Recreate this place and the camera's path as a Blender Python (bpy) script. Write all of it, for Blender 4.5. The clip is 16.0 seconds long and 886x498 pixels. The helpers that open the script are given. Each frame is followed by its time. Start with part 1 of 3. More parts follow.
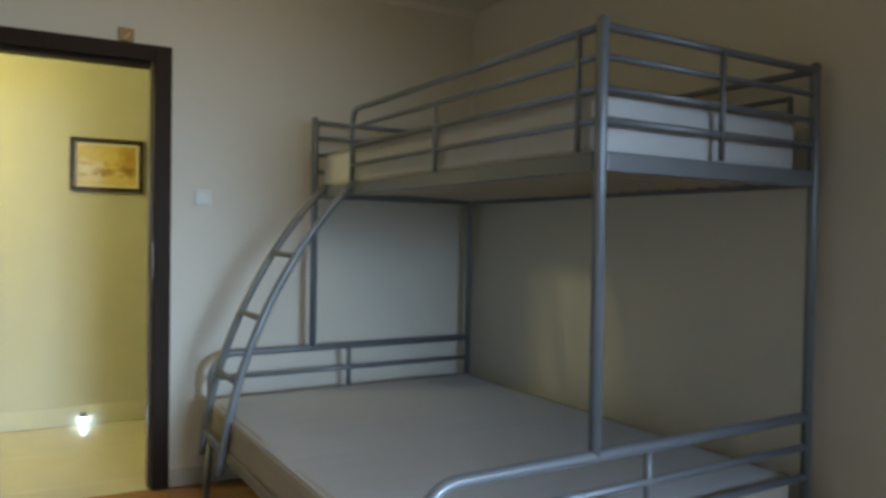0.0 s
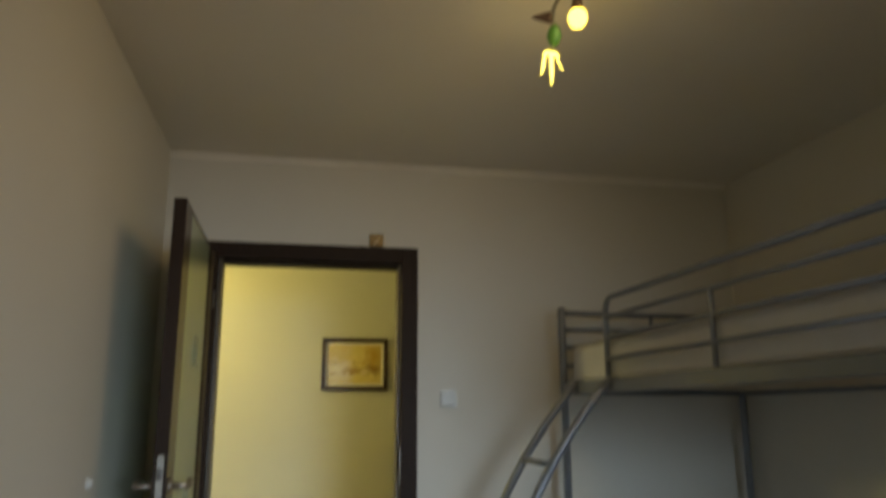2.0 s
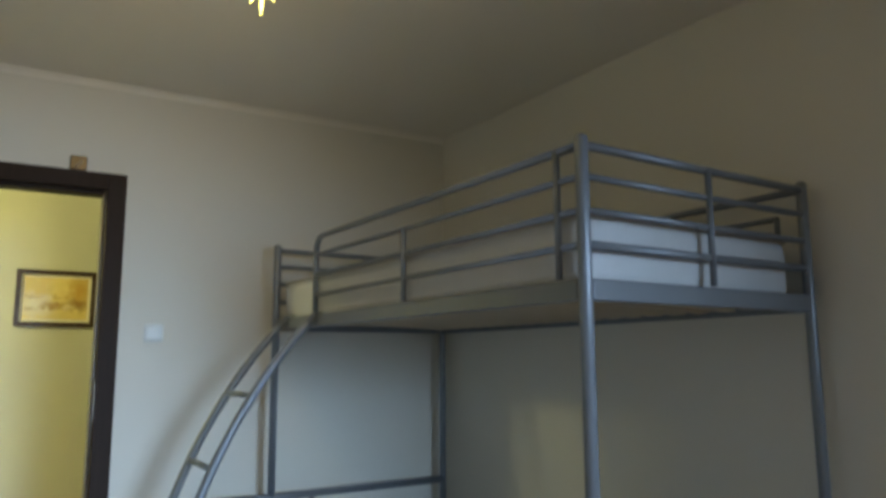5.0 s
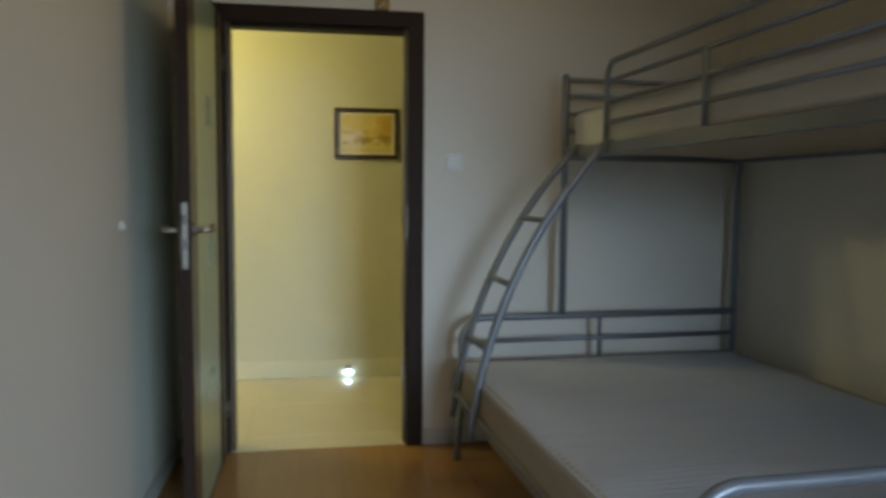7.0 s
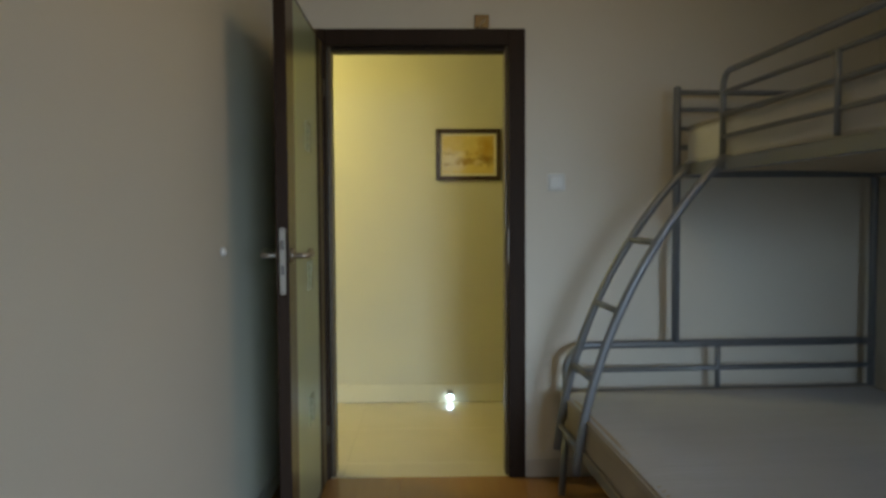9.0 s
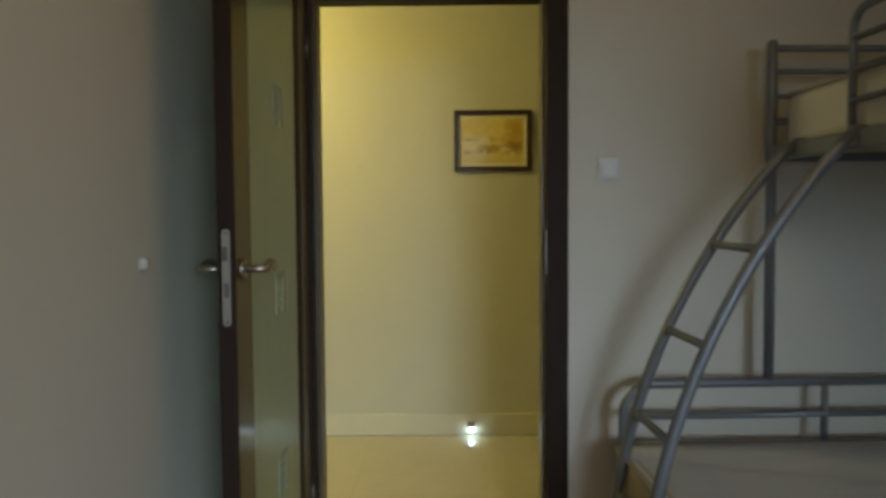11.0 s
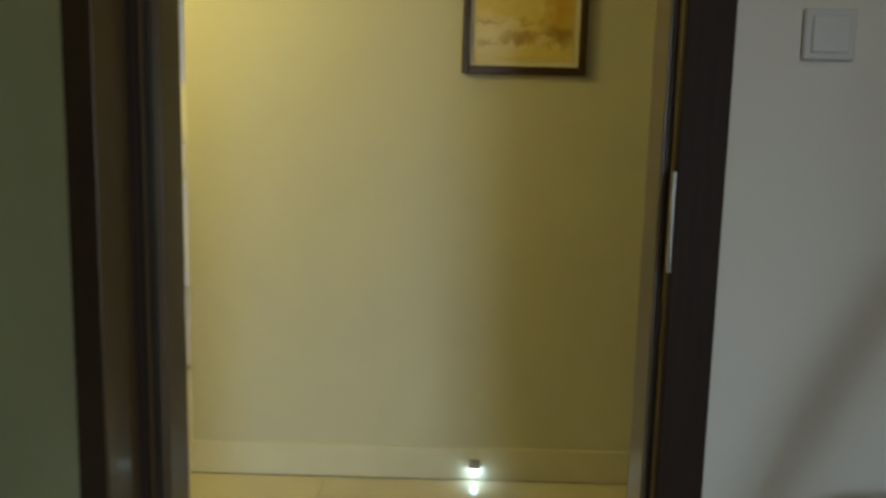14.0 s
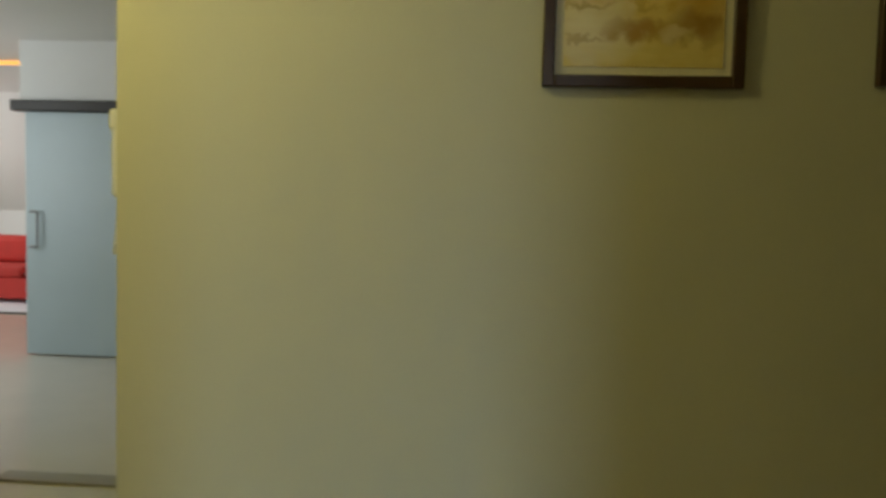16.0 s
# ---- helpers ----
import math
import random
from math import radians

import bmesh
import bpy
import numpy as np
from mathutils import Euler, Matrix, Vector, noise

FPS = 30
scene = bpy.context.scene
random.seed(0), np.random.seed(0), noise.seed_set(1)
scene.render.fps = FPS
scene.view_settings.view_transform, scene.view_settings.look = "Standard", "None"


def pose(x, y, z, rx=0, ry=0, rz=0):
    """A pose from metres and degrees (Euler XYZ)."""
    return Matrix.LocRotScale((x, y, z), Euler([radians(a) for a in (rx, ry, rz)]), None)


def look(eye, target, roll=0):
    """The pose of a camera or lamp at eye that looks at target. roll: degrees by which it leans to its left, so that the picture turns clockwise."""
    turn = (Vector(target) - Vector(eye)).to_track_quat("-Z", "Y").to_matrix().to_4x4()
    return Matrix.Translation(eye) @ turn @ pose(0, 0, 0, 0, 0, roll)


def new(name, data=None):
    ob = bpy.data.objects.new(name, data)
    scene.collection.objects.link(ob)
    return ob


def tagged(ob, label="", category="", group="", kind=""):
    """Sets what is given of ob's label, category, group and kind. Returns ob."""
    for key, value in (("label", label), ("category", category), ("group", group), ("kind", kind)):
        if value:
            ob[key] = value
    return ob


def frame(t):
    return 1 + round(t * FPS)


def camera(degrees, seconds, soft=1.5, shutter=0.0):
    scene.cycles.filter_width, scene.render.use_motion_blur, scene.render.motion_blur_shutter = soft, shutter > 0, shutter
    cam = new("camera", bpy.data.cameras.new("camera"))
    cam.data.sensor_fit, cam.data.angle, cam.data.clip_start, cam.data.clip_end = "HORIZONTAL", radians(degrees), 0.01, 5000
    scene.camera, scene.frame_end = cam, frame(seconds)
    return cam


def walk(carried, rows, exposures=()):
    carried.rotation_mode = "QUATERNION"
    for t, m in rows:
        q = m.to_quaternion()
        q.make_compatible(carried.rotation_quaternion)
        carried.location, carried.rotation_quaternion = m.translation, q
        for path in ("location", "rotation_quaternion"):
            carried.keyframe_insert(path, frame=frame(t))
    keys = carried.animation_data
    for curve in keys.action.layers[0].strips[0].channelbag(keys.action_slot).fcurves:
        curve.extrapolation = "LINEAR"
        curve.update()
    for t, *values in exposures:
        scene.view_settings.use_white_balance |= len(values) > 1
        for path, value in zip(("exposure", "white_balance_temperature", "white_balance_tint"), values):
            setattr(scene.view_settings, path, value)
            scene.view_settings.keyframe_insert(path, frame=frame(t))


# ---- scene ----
cam = camera(62.2, 16.0, soft=3.2, shutter=0.5)
PATH = [
    (0, (-1.108, -0.053, 1.238), (-0.163, 1.709, 1.200), 0.9),
    (0.5, (-1.137, -0.050, 1.267), (-0.388, 1.804, 1.244), -0.4),
    (1, (-1.150, 0.068, 1.267), (-0.718, 2.020, 1.216), -2.0),
    (1.5, (-1.150, 0.211, 1.292), (-0.722, 2.164, 1.368), -1.7),
    (2, (-1.130, 0.237, 1.333), (-0.762, 2.154, 1.770), -0.2),
    (2.5, (-1.079, 0.229, 1.361), (-0.558, 2.055, 1.988), -0.1),
    (3, (-1.063, 0.211, 1.369), (-0.352, 1.934, 2.095), -0.5),
    (3.5, (-1.047, 0.192, 1.362), (-0.212, 1.882, 2.030), -0.5),
    (3.7, (-1.036, 0.178, 1.349), (-0.159, 1.857, 1.991), -0.4),
    (5.8, (-1.000, 0.098, 1.262), (0.015, 1.821, 1.304), 1.3),
    (6, (-1.020, 0.089, 1.264), (-0.054, 1.840, 1.248), 1.1),
    (6.5, (-1.052, 0.099, 1.250), (-0.361, 1.973, 1.149), 0.9),
    (7, (-1.086, 0.113, 1.240), (-0.760, 2.081, 1.094), 0.4),
    (7.5, (-1.084, 0.118, 1.222), (-0.869, 2.097, 1.023), 0.5),
    (8, (-1.061, 0.135, 1.239), (-0.891, 2.121, 1.074), -0.0),
    (8.5, (-1.069, 0.137, 1.246), (-0.990, 2.132, 1.139), -0.2),
    (8.7, (-1.054, 0.157, 1.250), (-1.014, 2.155, 1.158), -0.3),
    (10.8, (-1.041, 0.940, 1.235), (-1.004, 2.938, 1.143), -0.4),
    (11, (-1.017, 1.011, 1.239), (-1.040, 3.009, 1.147), -0.4),
    (11.5, (-1.015, 1.203, 1.204), (-1.092, 3.199, 1.103), -0.1),
    (12, (-1.056, 1.467, 1.225), (-0.979, 3.463, 1.122), 1.1),
    (12.5, (-1.067, 1.649, 1.202), (-0.980, 3.644, 1.093), 1.1),
    (13, (-1.016, 1.960, 1.196), (-1.195, 3.941, 0.987), -0.1),
    (13.5, (-0.982, 2.196, 1.189), (-1.219, 4.163, 0.919), 0.3),
    (14, (-1.030, 2.490, 1.204), (-1.044, 4.473, 0.945), 1.4),
    (14.5, (-1.064, 2.692, 1.190), (-1.015, 4.679, 0.965), 1.8),
    (15, (-1.033, 3.016, 1.219), (-1.133, 4.999, 0.979), 0.6),
    (15.5, (-1.037, 3.231, 1.218), (-1.286, 5.208, 1.045), 0.8),
    (16, (-1.086, 3.464, 1.215), (-1.231, 5.456, 1.099), 1.5),
]
walk(cam, [(t, look(eye, target, roll)) for t, eye, target, roll in PATH],
     exposures=((0.0, 0.78, 6850, 11), (0.5, 0.54, 7000, 12), (1.0, 0.27, 7200, 12), (2.0, 0.22, 7900, 13), (2.6, 0.58, 7300, 12), (3.7, 0.78, 7000, 11), (5.8, 1.08, 6100, 9),
                (6.1, 0.90, 6150, 9), (6.6, 0.46, 6450, 10), (7.2, 0.23, 7250, 13), (8.7, 0.13, 7500, 13), (10.8, -0.07, 8000, 13), (13.0, -0.19, 8000, 12), (13.5, -0.13, 8000, 12),
                (14.5, -0.36, 7600, 11), (15.5, -0.66, 7000, 9), (16.0, -0.68, 7000, 10)))

# ---- world, light ----
world = bpy.data.worlds.new("world")
scene.world = world
world.use_nodes = True
wn = world.node_tree.nodes
sky = wn.new("ShaderNodeTexSky")
sky.sky_type = "NISHITA"
sky.sun_disc = False
sky.sun_elevation = radians(30)
sky.sun_rotation = radians(-40)
wn["Background"].inputs["Strength"].default_value = 0.12
world.node_tree.links.new(sky.outputs["Color"], wn["Background"].inputs["Color"])


def area_lamp(name, m, sx, sy, watts, colour):
    d = bpy.data.lights.new(name, "AREA")
    d.shape, d.size, d.size_y, d.energy, d.color = "RECTANGLE", sx, sy, watts, colour
    o = new(name, d)
    o.matrix_world = m
    return o


def point_lamp(name, at, watts, colour, radius):
    d = bpy.data.lights.new(name, "POINT")
    d.energy, d.color, d.shadow_soft_size = watts, colour, radius
    o = new(name, d)
    o.location = at
    return o


TURN = 2.67                                  # the right wall and the bed stand a little askew
BED = pose(0.171, 1.463, 0, 0, 0, TURN)
# daylight in the bedroom's side window, back window and the living-room window
day = area_lamp("window_daylight", BED @ look((1.06, -2.30, 1.50), (-1.3, -1.1, 0.3)), 1.5, 1.2, 5.2, (0.80, 0.88, 1.0))
day.data.spread = radians(140)
back = area_lamp("back_window_daylight", look((0.52, -2.93, 1.55), (-1.38, 3.67, -0.20)), 1.60, 1.15, 15.5, (0.49, 0.72, 1.0))
back.data.spread = radians(46)
area_lamp("living_daylight", pose(-6.3, 6.56, 1.55, 90, 0, 0), 2.0, 1.3, 58, (0.82, 0.92, 1.0))
# added fill from the left, brightening the sofa and the sloped wall
area_lamp("living_side_fill", pose(-8.82, 10.6, 1.55, 0, -90, 0), 1.3, 2.0, 75, (0.90, 0.95, 1.0))
# the ceiling lamp: weak bulb points, plus added spots towards door and left wall
BULBS = ((-0.418, 1.684, 2.375), (-0.437, 1.922, 2.365), (-0.441, 2.130, 2.36))
for b, w, aim in zip(BULBS, (4.6, 4.6, 4.2), ((-1.0, 0.1, -0.85), (-0.8, 0.7, -0.80), (-0.2, 1.0, -0.70))):
    point_lamp("bulb_light", b, 0.035 * w, (1.0, 0.80, 0.46), 0.03)
    d = bpy.data.lights.new("bulb_fill_spot", "SPOT")
    d.energy, d.color, d.shadow_soft_size, d.spot_size, d.spot_blend = w, (1.0, 0.80, 0.46), 0.22, radians(150), 0.8
    new("bulb_fill_spot", d).matrix_world = look(b, (b[0] + aim[0], b[1] + aim[1], b[2] + aim[2]))
point_lamp("hall_light", (-2.45, 4.28, 2.26), 32, (0.97, 0.92, 0.40), 0.13)
point_lamp("night_light_glow", (-0.912, 5.066, 0.030), 0.014, (0.60, 0.80, 1.0), 0.012)

# ---- materials ----


def material(name, base, rough=0.5, metal=0.0, vary=0.08, scale=3.0, fine=60.0, bump=0.05, spec=0.5, stretch=(1, 1, 1), piece=0.0, coat=0.0):
    m = bpy.data.materials.new(name)
    m.use_nodes = True
    nt = m.node_tree
    n, ln = nt.nodes, nt.links
    b = n["Principled BSDF"]
    b.inputs["Metallic"].default_value = metal
    b.inputs["Specular IOR Level"].default_value = spec
    b.inputs["Coat Weight"].default_value = coat
    b.inputs["Coat Roughness"].default_value = 0.12
    tc = n.new("ShaderNodeTexCoord")
    mp = n.new("ShaderNodeMapping")
    mp.inputs["Scale"].default_value = stretch
    ln.new(tc.outputs["Object"], mp.inputs["Vector"])
    big = n.new("ShaderNodeTexNoise")
    big.inputs["Scale"].default_value = scale
    big.inputs["Detail"].default_value = 4
    small = n.new("ShaderNodeTexNoise")
    small.inputs["Scale"].default_value = fine
    small.inputs["Detail"].default_value = 3
    for t in (big, small):
        ln.new(mp.outputs["Vector"], t.inputs["Vector"])
    mix = n.new("ShaderNodeMath")
    mix.operation = "MULTIPLY_ADD"
    mix.inputs[1].default_value = 0.6
    ln.new(big.outputs["Fac"], mix.inputs[0])
    half = n.new("ShaderNodeMath")
    half.operation = "MULTIPLY"
    half.inputs[1].default_value = 0.4
    ln.new(small.outputs["Fac"], half.inputs[0])
    ln.new(half.outputs[0], mix.inputs[2])
    last = mix.outputs[0]
    if piece:
        oi = n.new("ShaderNodeObjectInfo")
        pm = n.new("ShaderNodeMath")
        pm.operation = "MULTIPLY_ADD"
        pm.inputs[1].default_value = piece
        ln.new(oi.outputs["Random"], pm.inputs[0])
        ln.new(last, pm.inputs[2])
        last = pm.outputs[0]
    ramp = n.new("ShaderNodeMapRange")
    ramp.inputs["From Min"].default_value = 0.25
    ramp.inputs["From Max"].default_value = 0.75 + piece
    ramp.inputs["To Min"].default_value = 1 - vary
    ramp.inputs["To Max"].default_value = 1 + vary
    ln.new(last, ramp.inputs["Value"])
    mul = n.new("ShaderNodeVectorMath")
    mul.operation = "SCALE"
    mul.inputs[0].default_value = base
    ln.new(ramp.outputs[0], mul.inputs["Scale"])
    ln.new(mul.outputs[0], b.inputs["Base Color"])
    rr = n.new("ShaderNodeMapRange")
    rr.inputs["To Min"].default_value = max(0.02, rough - 0.07)
    rr.inputs["To Max"].default_value = min(1, rough + 0.07)
    ln.new(big.outputs["Fac"], rr.inputs["Value"])
    ln.new(rr.outputs[0], b.inputs["Roughness"])
    if bump:
        bp = n.new("ShaderNodeBump")
        bp.inputs["Strength"].default_value = bump
        bp.inputs["Distance"].default_value = 0.002
        ln.new(small.outputs["Fac"], bp.inputs["Height"])
        ln.new(bp.outputs[0], b.inputs["Normal"])
    return m


def glow(name, colour, strength):
    m = bpy.data.materials.new(name)
    m.use_nodes = True
    b = m.node_tree.nodes["Principled BSDF"]
    b.inputs["Base Color"].default_value = (*colour, 1)
    b.inputs["Emission Color"].default_value = (*colour, 1)
    b.inputs["Emission Strength"].default_value = strength
    return m


def glass(name, colour, rough):
    m = bpy.data.materials.new(name)
    m.use_nodes = True
    b = m.node_tree.nodes["Principled BSDF"]
    b.inputs["Base Color"].default_value = (*colour, 1)
    b.inputs["Roughness"].default_value = rough
    b.inputs["Transmission Weight"].default_value = 1
    b.inputs["IOR"].default_value = 1.45
    return m


def frosted(name, colour):
    m = bpy.data.materials.new(name)
    m.use_nodes = True
    n, ln = m.node_tree.nodes, m.node_tree.links
    n.remove(n["Principled BSDF"])
    noise_t = n.new("ShaderNodeTexNoise")
    noise_t.inputs["Scale"].default_value = 6
    tone = n.new("ShaderNodeMapRange")
    tone.inputs["To Min"].default_value, tone.inputs["To Max"].default_value = 0.92, 1.06
    ln.new(noise_t.outputs["Fac"], tone.inputs["Value"])
    col = n.new("ShaderNodeVectorMath")
    col.operation = "SCALE"
    col.inputs[0].default_value = colour
    ln.new(tone.outputs[0], col.inputs["Scale"])
    tr, di, gl = n.new("ShaderNodeBsdfTranslucent"), n.new("ShaderNodeBsdfDiffuse"), n.new("ShaderNodeBsdfGlossy")
    gl.inputs["Roughness"].default_value = 0.28
    ln.new(col.outputs[0], tr.inputs["Color"])
    ln.new(col.outputs[0], di.inputs["Color"])
    m1, m2 = n.new("ShaderNodeMixShader"), n.new("ShaderNodeMixShader")
    m1.inputs[0].default_value = 0.45
    ln.new(tr.outputs[0], m1.inputs[1])
    ln.new(di.outputs[0], m1.inputs[2])
    fr = n.new("ShaderNodeFresnel")
    fr.inputs["IOR"].default_value = 1.45
    ln.new(fr.outputs[0], m2.inputs[0])
    ln.new(m1.outputs[0], m2.inputs[1])
    ln.new(gl.outputs[0], m2.inputs[2])
    ln.new(m2.outputs[0], n["Material Output"].inputs["Surface"])
    return m


WALL = material("wall_paint", (0.64, 0.612, 0.545), 0.62, vary=0.035, scale=1.2, fine=140, bump=0.10, spec=0.35)
CEIL = material("ceiling_paint", (0.78, 0.745, 0.68), 0.8, vary=0.03, scale=1.0, fine=160, bump=0.06, spec=0.25)
HALL = material("hall_paint", (0.60, 0.58, 0.45), 0.6, vary=0.035, scale=1.3, fine=140, bump=0.08, spec=0.35)
WHITE = material("white_paint", (0.78, 0.78, 0.76), 0.55, vary=0.03, scale=1.4, fine=150, bump=0.06)
SKIRT = material("painted_baseboard", (0.50, 0.48, 0.44), 0.5, vary=0.05, scale=4, fine=90, bump=0.05)
TILE = material("cream_floor_tile", (0.62, 0.57, 0.42), 0.13, vary=0.06, scale=5, fine=80, bump=0.015, piece=0.15)
TILEBASE = material("cream_tile_skirting", (0.70, 0.67, 0.52), 0.25, vary=0.05, scale=5, fine=80, bump=0.02)
GROUT = material("grey_grout", (0.50, 0.46, 0.34), 0.9, vary=0.1, scale=8, fine=200, bump=0.2)
OAK = material("oak_laminate", (0.34, 0.175, 0.062), 0.24, vary=0.14, scale=3, fine=26, bump=0.06, stretch=(9, 0.9, 1), piece=0.35)
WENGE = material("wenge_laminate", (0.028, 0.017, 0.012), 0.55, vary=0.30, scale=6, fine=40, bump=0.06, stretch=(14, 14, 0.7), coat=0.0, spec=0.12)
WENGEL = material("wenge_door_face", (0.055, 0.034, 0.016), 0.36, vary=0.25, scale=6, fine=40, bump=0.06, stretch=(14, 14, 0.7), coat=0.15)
# lighter copy of the wenge: hall light on the lining put into the colour
LINING = material("lit_satin_wenge", (0.10, 0.068, 0.036), 0.40, vary=0.22, scale=6, fine=40, bump=0.03, stretch=(14, 14, 0.7), coat=0.06)
STEEL = material("silver_lacquered_steel", (0.18, 0.196, 0.22), 0.38, metal=0.35, vary=0.06, scale=8, fine=300, bump=0.03)
SATIN = material("satin_nickel", (0.42, 0.39, 0.35), 0.38, metal=1.0, vary=0.05, scale=20, fine=400, bump=0.03)
STEELS = material("brushed_strike_steel", (0.36, 0.35, 0.34), 0.45, metal=0.9, vary=0.06, scale=20, fine=300, bump=0.05)
STEELD = material("dark_latch_steel", (0.20, 0.19, 0.18), 0.4, metal=1.0, vary=0.1, scale=20, fine=300, bump=0.05)
LINEN = material("mattress_cover", (0.45, 0.485, 0.545), 0.9, vary=0.06, scale=2, fine=11, bump=0.7, spec=0.2, stretch=(1.2, 9, 1))
# beige border cloth, with shade and warm floor bounce put into its brown
LINENS = material("shaded_mattress_border", (0.40, 0.355, 0.30), 0.9, vary=0.08, scale=6, fine=240, bump=0.5, spec=0.2)
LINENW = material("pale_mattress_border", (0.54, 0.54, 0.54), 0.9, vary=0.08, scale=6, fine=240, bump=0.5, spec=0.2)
PIPING = material("mattress_piping", (0.36, 0.33, 0.29), 0.85, vary=0.08, scale=9, fine=300, bump=0.3)
SLAT = material("birch_slat", (0.50, 0.42, 0.30), 0.5, vary=0.15, scale=5, fine=60, bump=0.05, stretch=(1, 12, 1))
PLASTIC = material("white_plastic", (0.53, 0.53, 0.50), 0.36, vary=0.02, scale=6, fine=200, bump=0.01)
OLIVE = frosted("olive_frosted_glass", (0.55, 0.66, 0.45))
ETCH = material("etched_glass_motif", (0.36, 0.40, 0.27), 0.5, vary=0.05, scale=20, fine=300, bump=0.1)
ETCHD = material("green_glass_dot", (0.25, 0.31, 0.18), 0.3, vary=0.05, scale=20, fine=300, bump=0.1)
FRAME = material("dark_picture_frame", (0.050, 0.024, 0.011), 0.35, vary=0.25, scale=10, fine=60, bump=0.05)
PLASTER = material("mount_card", (0.80, 0.74, 0.55), 0.7, vary=0.03, scale=8, fine=200, bump=0.05)
BRASS = material("tarnished_brass", (0.13, 0.095, 0.05), 0.35, metal=0.8, vary=0.3, scale=30, fine=200, bump=0.1)
RED = material("red_sofa_cloth", (0.55, 0.045, 0.035), 0.85, vary=0.15, scale=7, fine=180, bump=0.4)
RUG = material("pale_rug", (0.80, 0.79, 0.82), 0.95, vary=0.08, scale=10, fine=200, bump=0.6)
RUGEDGE = material("rug_border", (0.10, 0.07, 0.06), 0.95, vary=0.1, scale=10, fine=200, bump=0.6)
BLUEGLASS = material("pale_blue_frosted_glass", (0.42, 0.52, 0.55), 0.35, vary=0.04, scale=3, fine=120, bump=0.02)
BLACK = material("dark_trim", (0.022, 0.018, 0.014), 0.45, vary=0.2, scale=8, fine=90, bump=0.05)
GREEN = material("green_lamp_lacquer", (0.10, 0.30, 0.07), 0.35, vary=0.08, scale=20, fine=200, bump=0.02)
YELLOW = material("yellow_lamp_lacquer", (0.42, 0.34, 0.03), 0.35, vary=0.08, scale=20, fine=200, bump=0.02)
GREY = material("grey_lamp_metal", (0.30, 0.28, 0.26), 0.4, metal=0.6, vary=0.08, scale=20, fine=200, bump=0.02)
BROWN = material("brown_lamp_glass", (0.10, 0.06, 0.05), 0.3, vary=0.1, scale=20, fine=200, bump=0.02)
BULB = glow("lit_bulb", (1.0, 0.75, 0.13), 4.5)
LITGLASS = glow("lit_glass", (1.0, 0.86, 0.18), 3.0)
LED = glow("white_led", (0.42, 0.70, 1.0), 26)
COVE = glow("warm_cove_light", (1.0, 0.50, 0.12), 1.3)
PANE = glass("window_glass", (1, 1, 1), 0.0)

# ---- mesh helpers ----


def part(name, bm, mat, parent=None, label=""):
    me = bpy.data.meshes.new(name)
    bm.to_mesh(me)
    bm.free()
    me.materials.append(mat)
    ob = new(name, me)
    if parent is not None:
        ob.parent = parent
    if label:
        ob["label"] = label
    return ob


def thing(name, m, label, category, group="", kind=""):
    e = new(name)
    e.matrix_world = m
    return tagged(e, label, category, group, kind)


def box(bm, lo, hi, bevel=0.0, seg=2):
    v = bmesh.ops.create_cube(bm, size=1)["verts"]
    for p in v:
        p.co = Vector([lo[i] + (p.co[i] + 0.5) * (hi[i] - lo[i]) for i in range(3)])
    if bevel:
        edges = list({e for p in v for e in p.link_edges})
        r = bmesh.ops.bevel(bm, geom=edges, offset=bevel, segments=seg, affect="EDGES", profile=0.5)
        if seg > 1:
            for f in r["faces"]:
                f.smooth = True
    return bm


def boxes(items, bevel=0.0, seg=2):
    bm = bmesh.new()
    for lo, hi in items:
        box(bm, lo, hi, bevel, seg)
    return bm


def tube(points, radius, sides=14, closed=False, caps=True):
    """A round tube along a line of points; radius may be a list."""
    bm = bmesh.new()
    pts = [Vector(p) for p in points]
    n = len(pts)
    rad = radius if isinstance(radius, (list, tuple)) else [radius] * n
    tang = []
    for i in range(n):
        a = pts[i - 1] if (i or closed) else pts[i]
        b = pts[(i + 1) % n] if (i < n - 1 or closed) else pts[i]
        tang.append((b - a).normalized())
    up = Vector((0, 0, 1)) if abs(tang[0].z) < 0.9 else Vector((1, 0, 0))
    u = tang[0].cross(up).normalized()
    rings = []
    for i in range(n):
        u = (u - tang[i] * u.dot(tang[i])).normalized()
        w = tang[i].cross(u)
        rings.append([bm.verts.new(pts[i] + (u * math.cos(2 * math.pi * k / sides) + w * math.sin(2 * math.pi * k / sides)) * rad[i]) for k in range(sides)])
    for i in range(n if closed else n - 1):
        a, b = rings[i], rings[(i + 1) % n]
        for k in range(sides):
            bm.faces.new((a[k], a[(k + 1) % sides], b[(k + 1) % sides], b[k])).smooth = True
    if caps and not closed:
        bm.faces.new(rings[0])
        bm.faces.new(rings[-1])
    bmesh.ops.recalc_face_normals(bm, faces=bm.faces)
    return bm


def arc(c, r, a0, a1, steps, f):
    return [f(c[0] + r * math.cos(radians(a0 + (a1 - a0) * i / steps)), c[1] + r * math.sin(radians(a0 + (a1 - a0) * i / steps))) for i in range(steps + 1)]


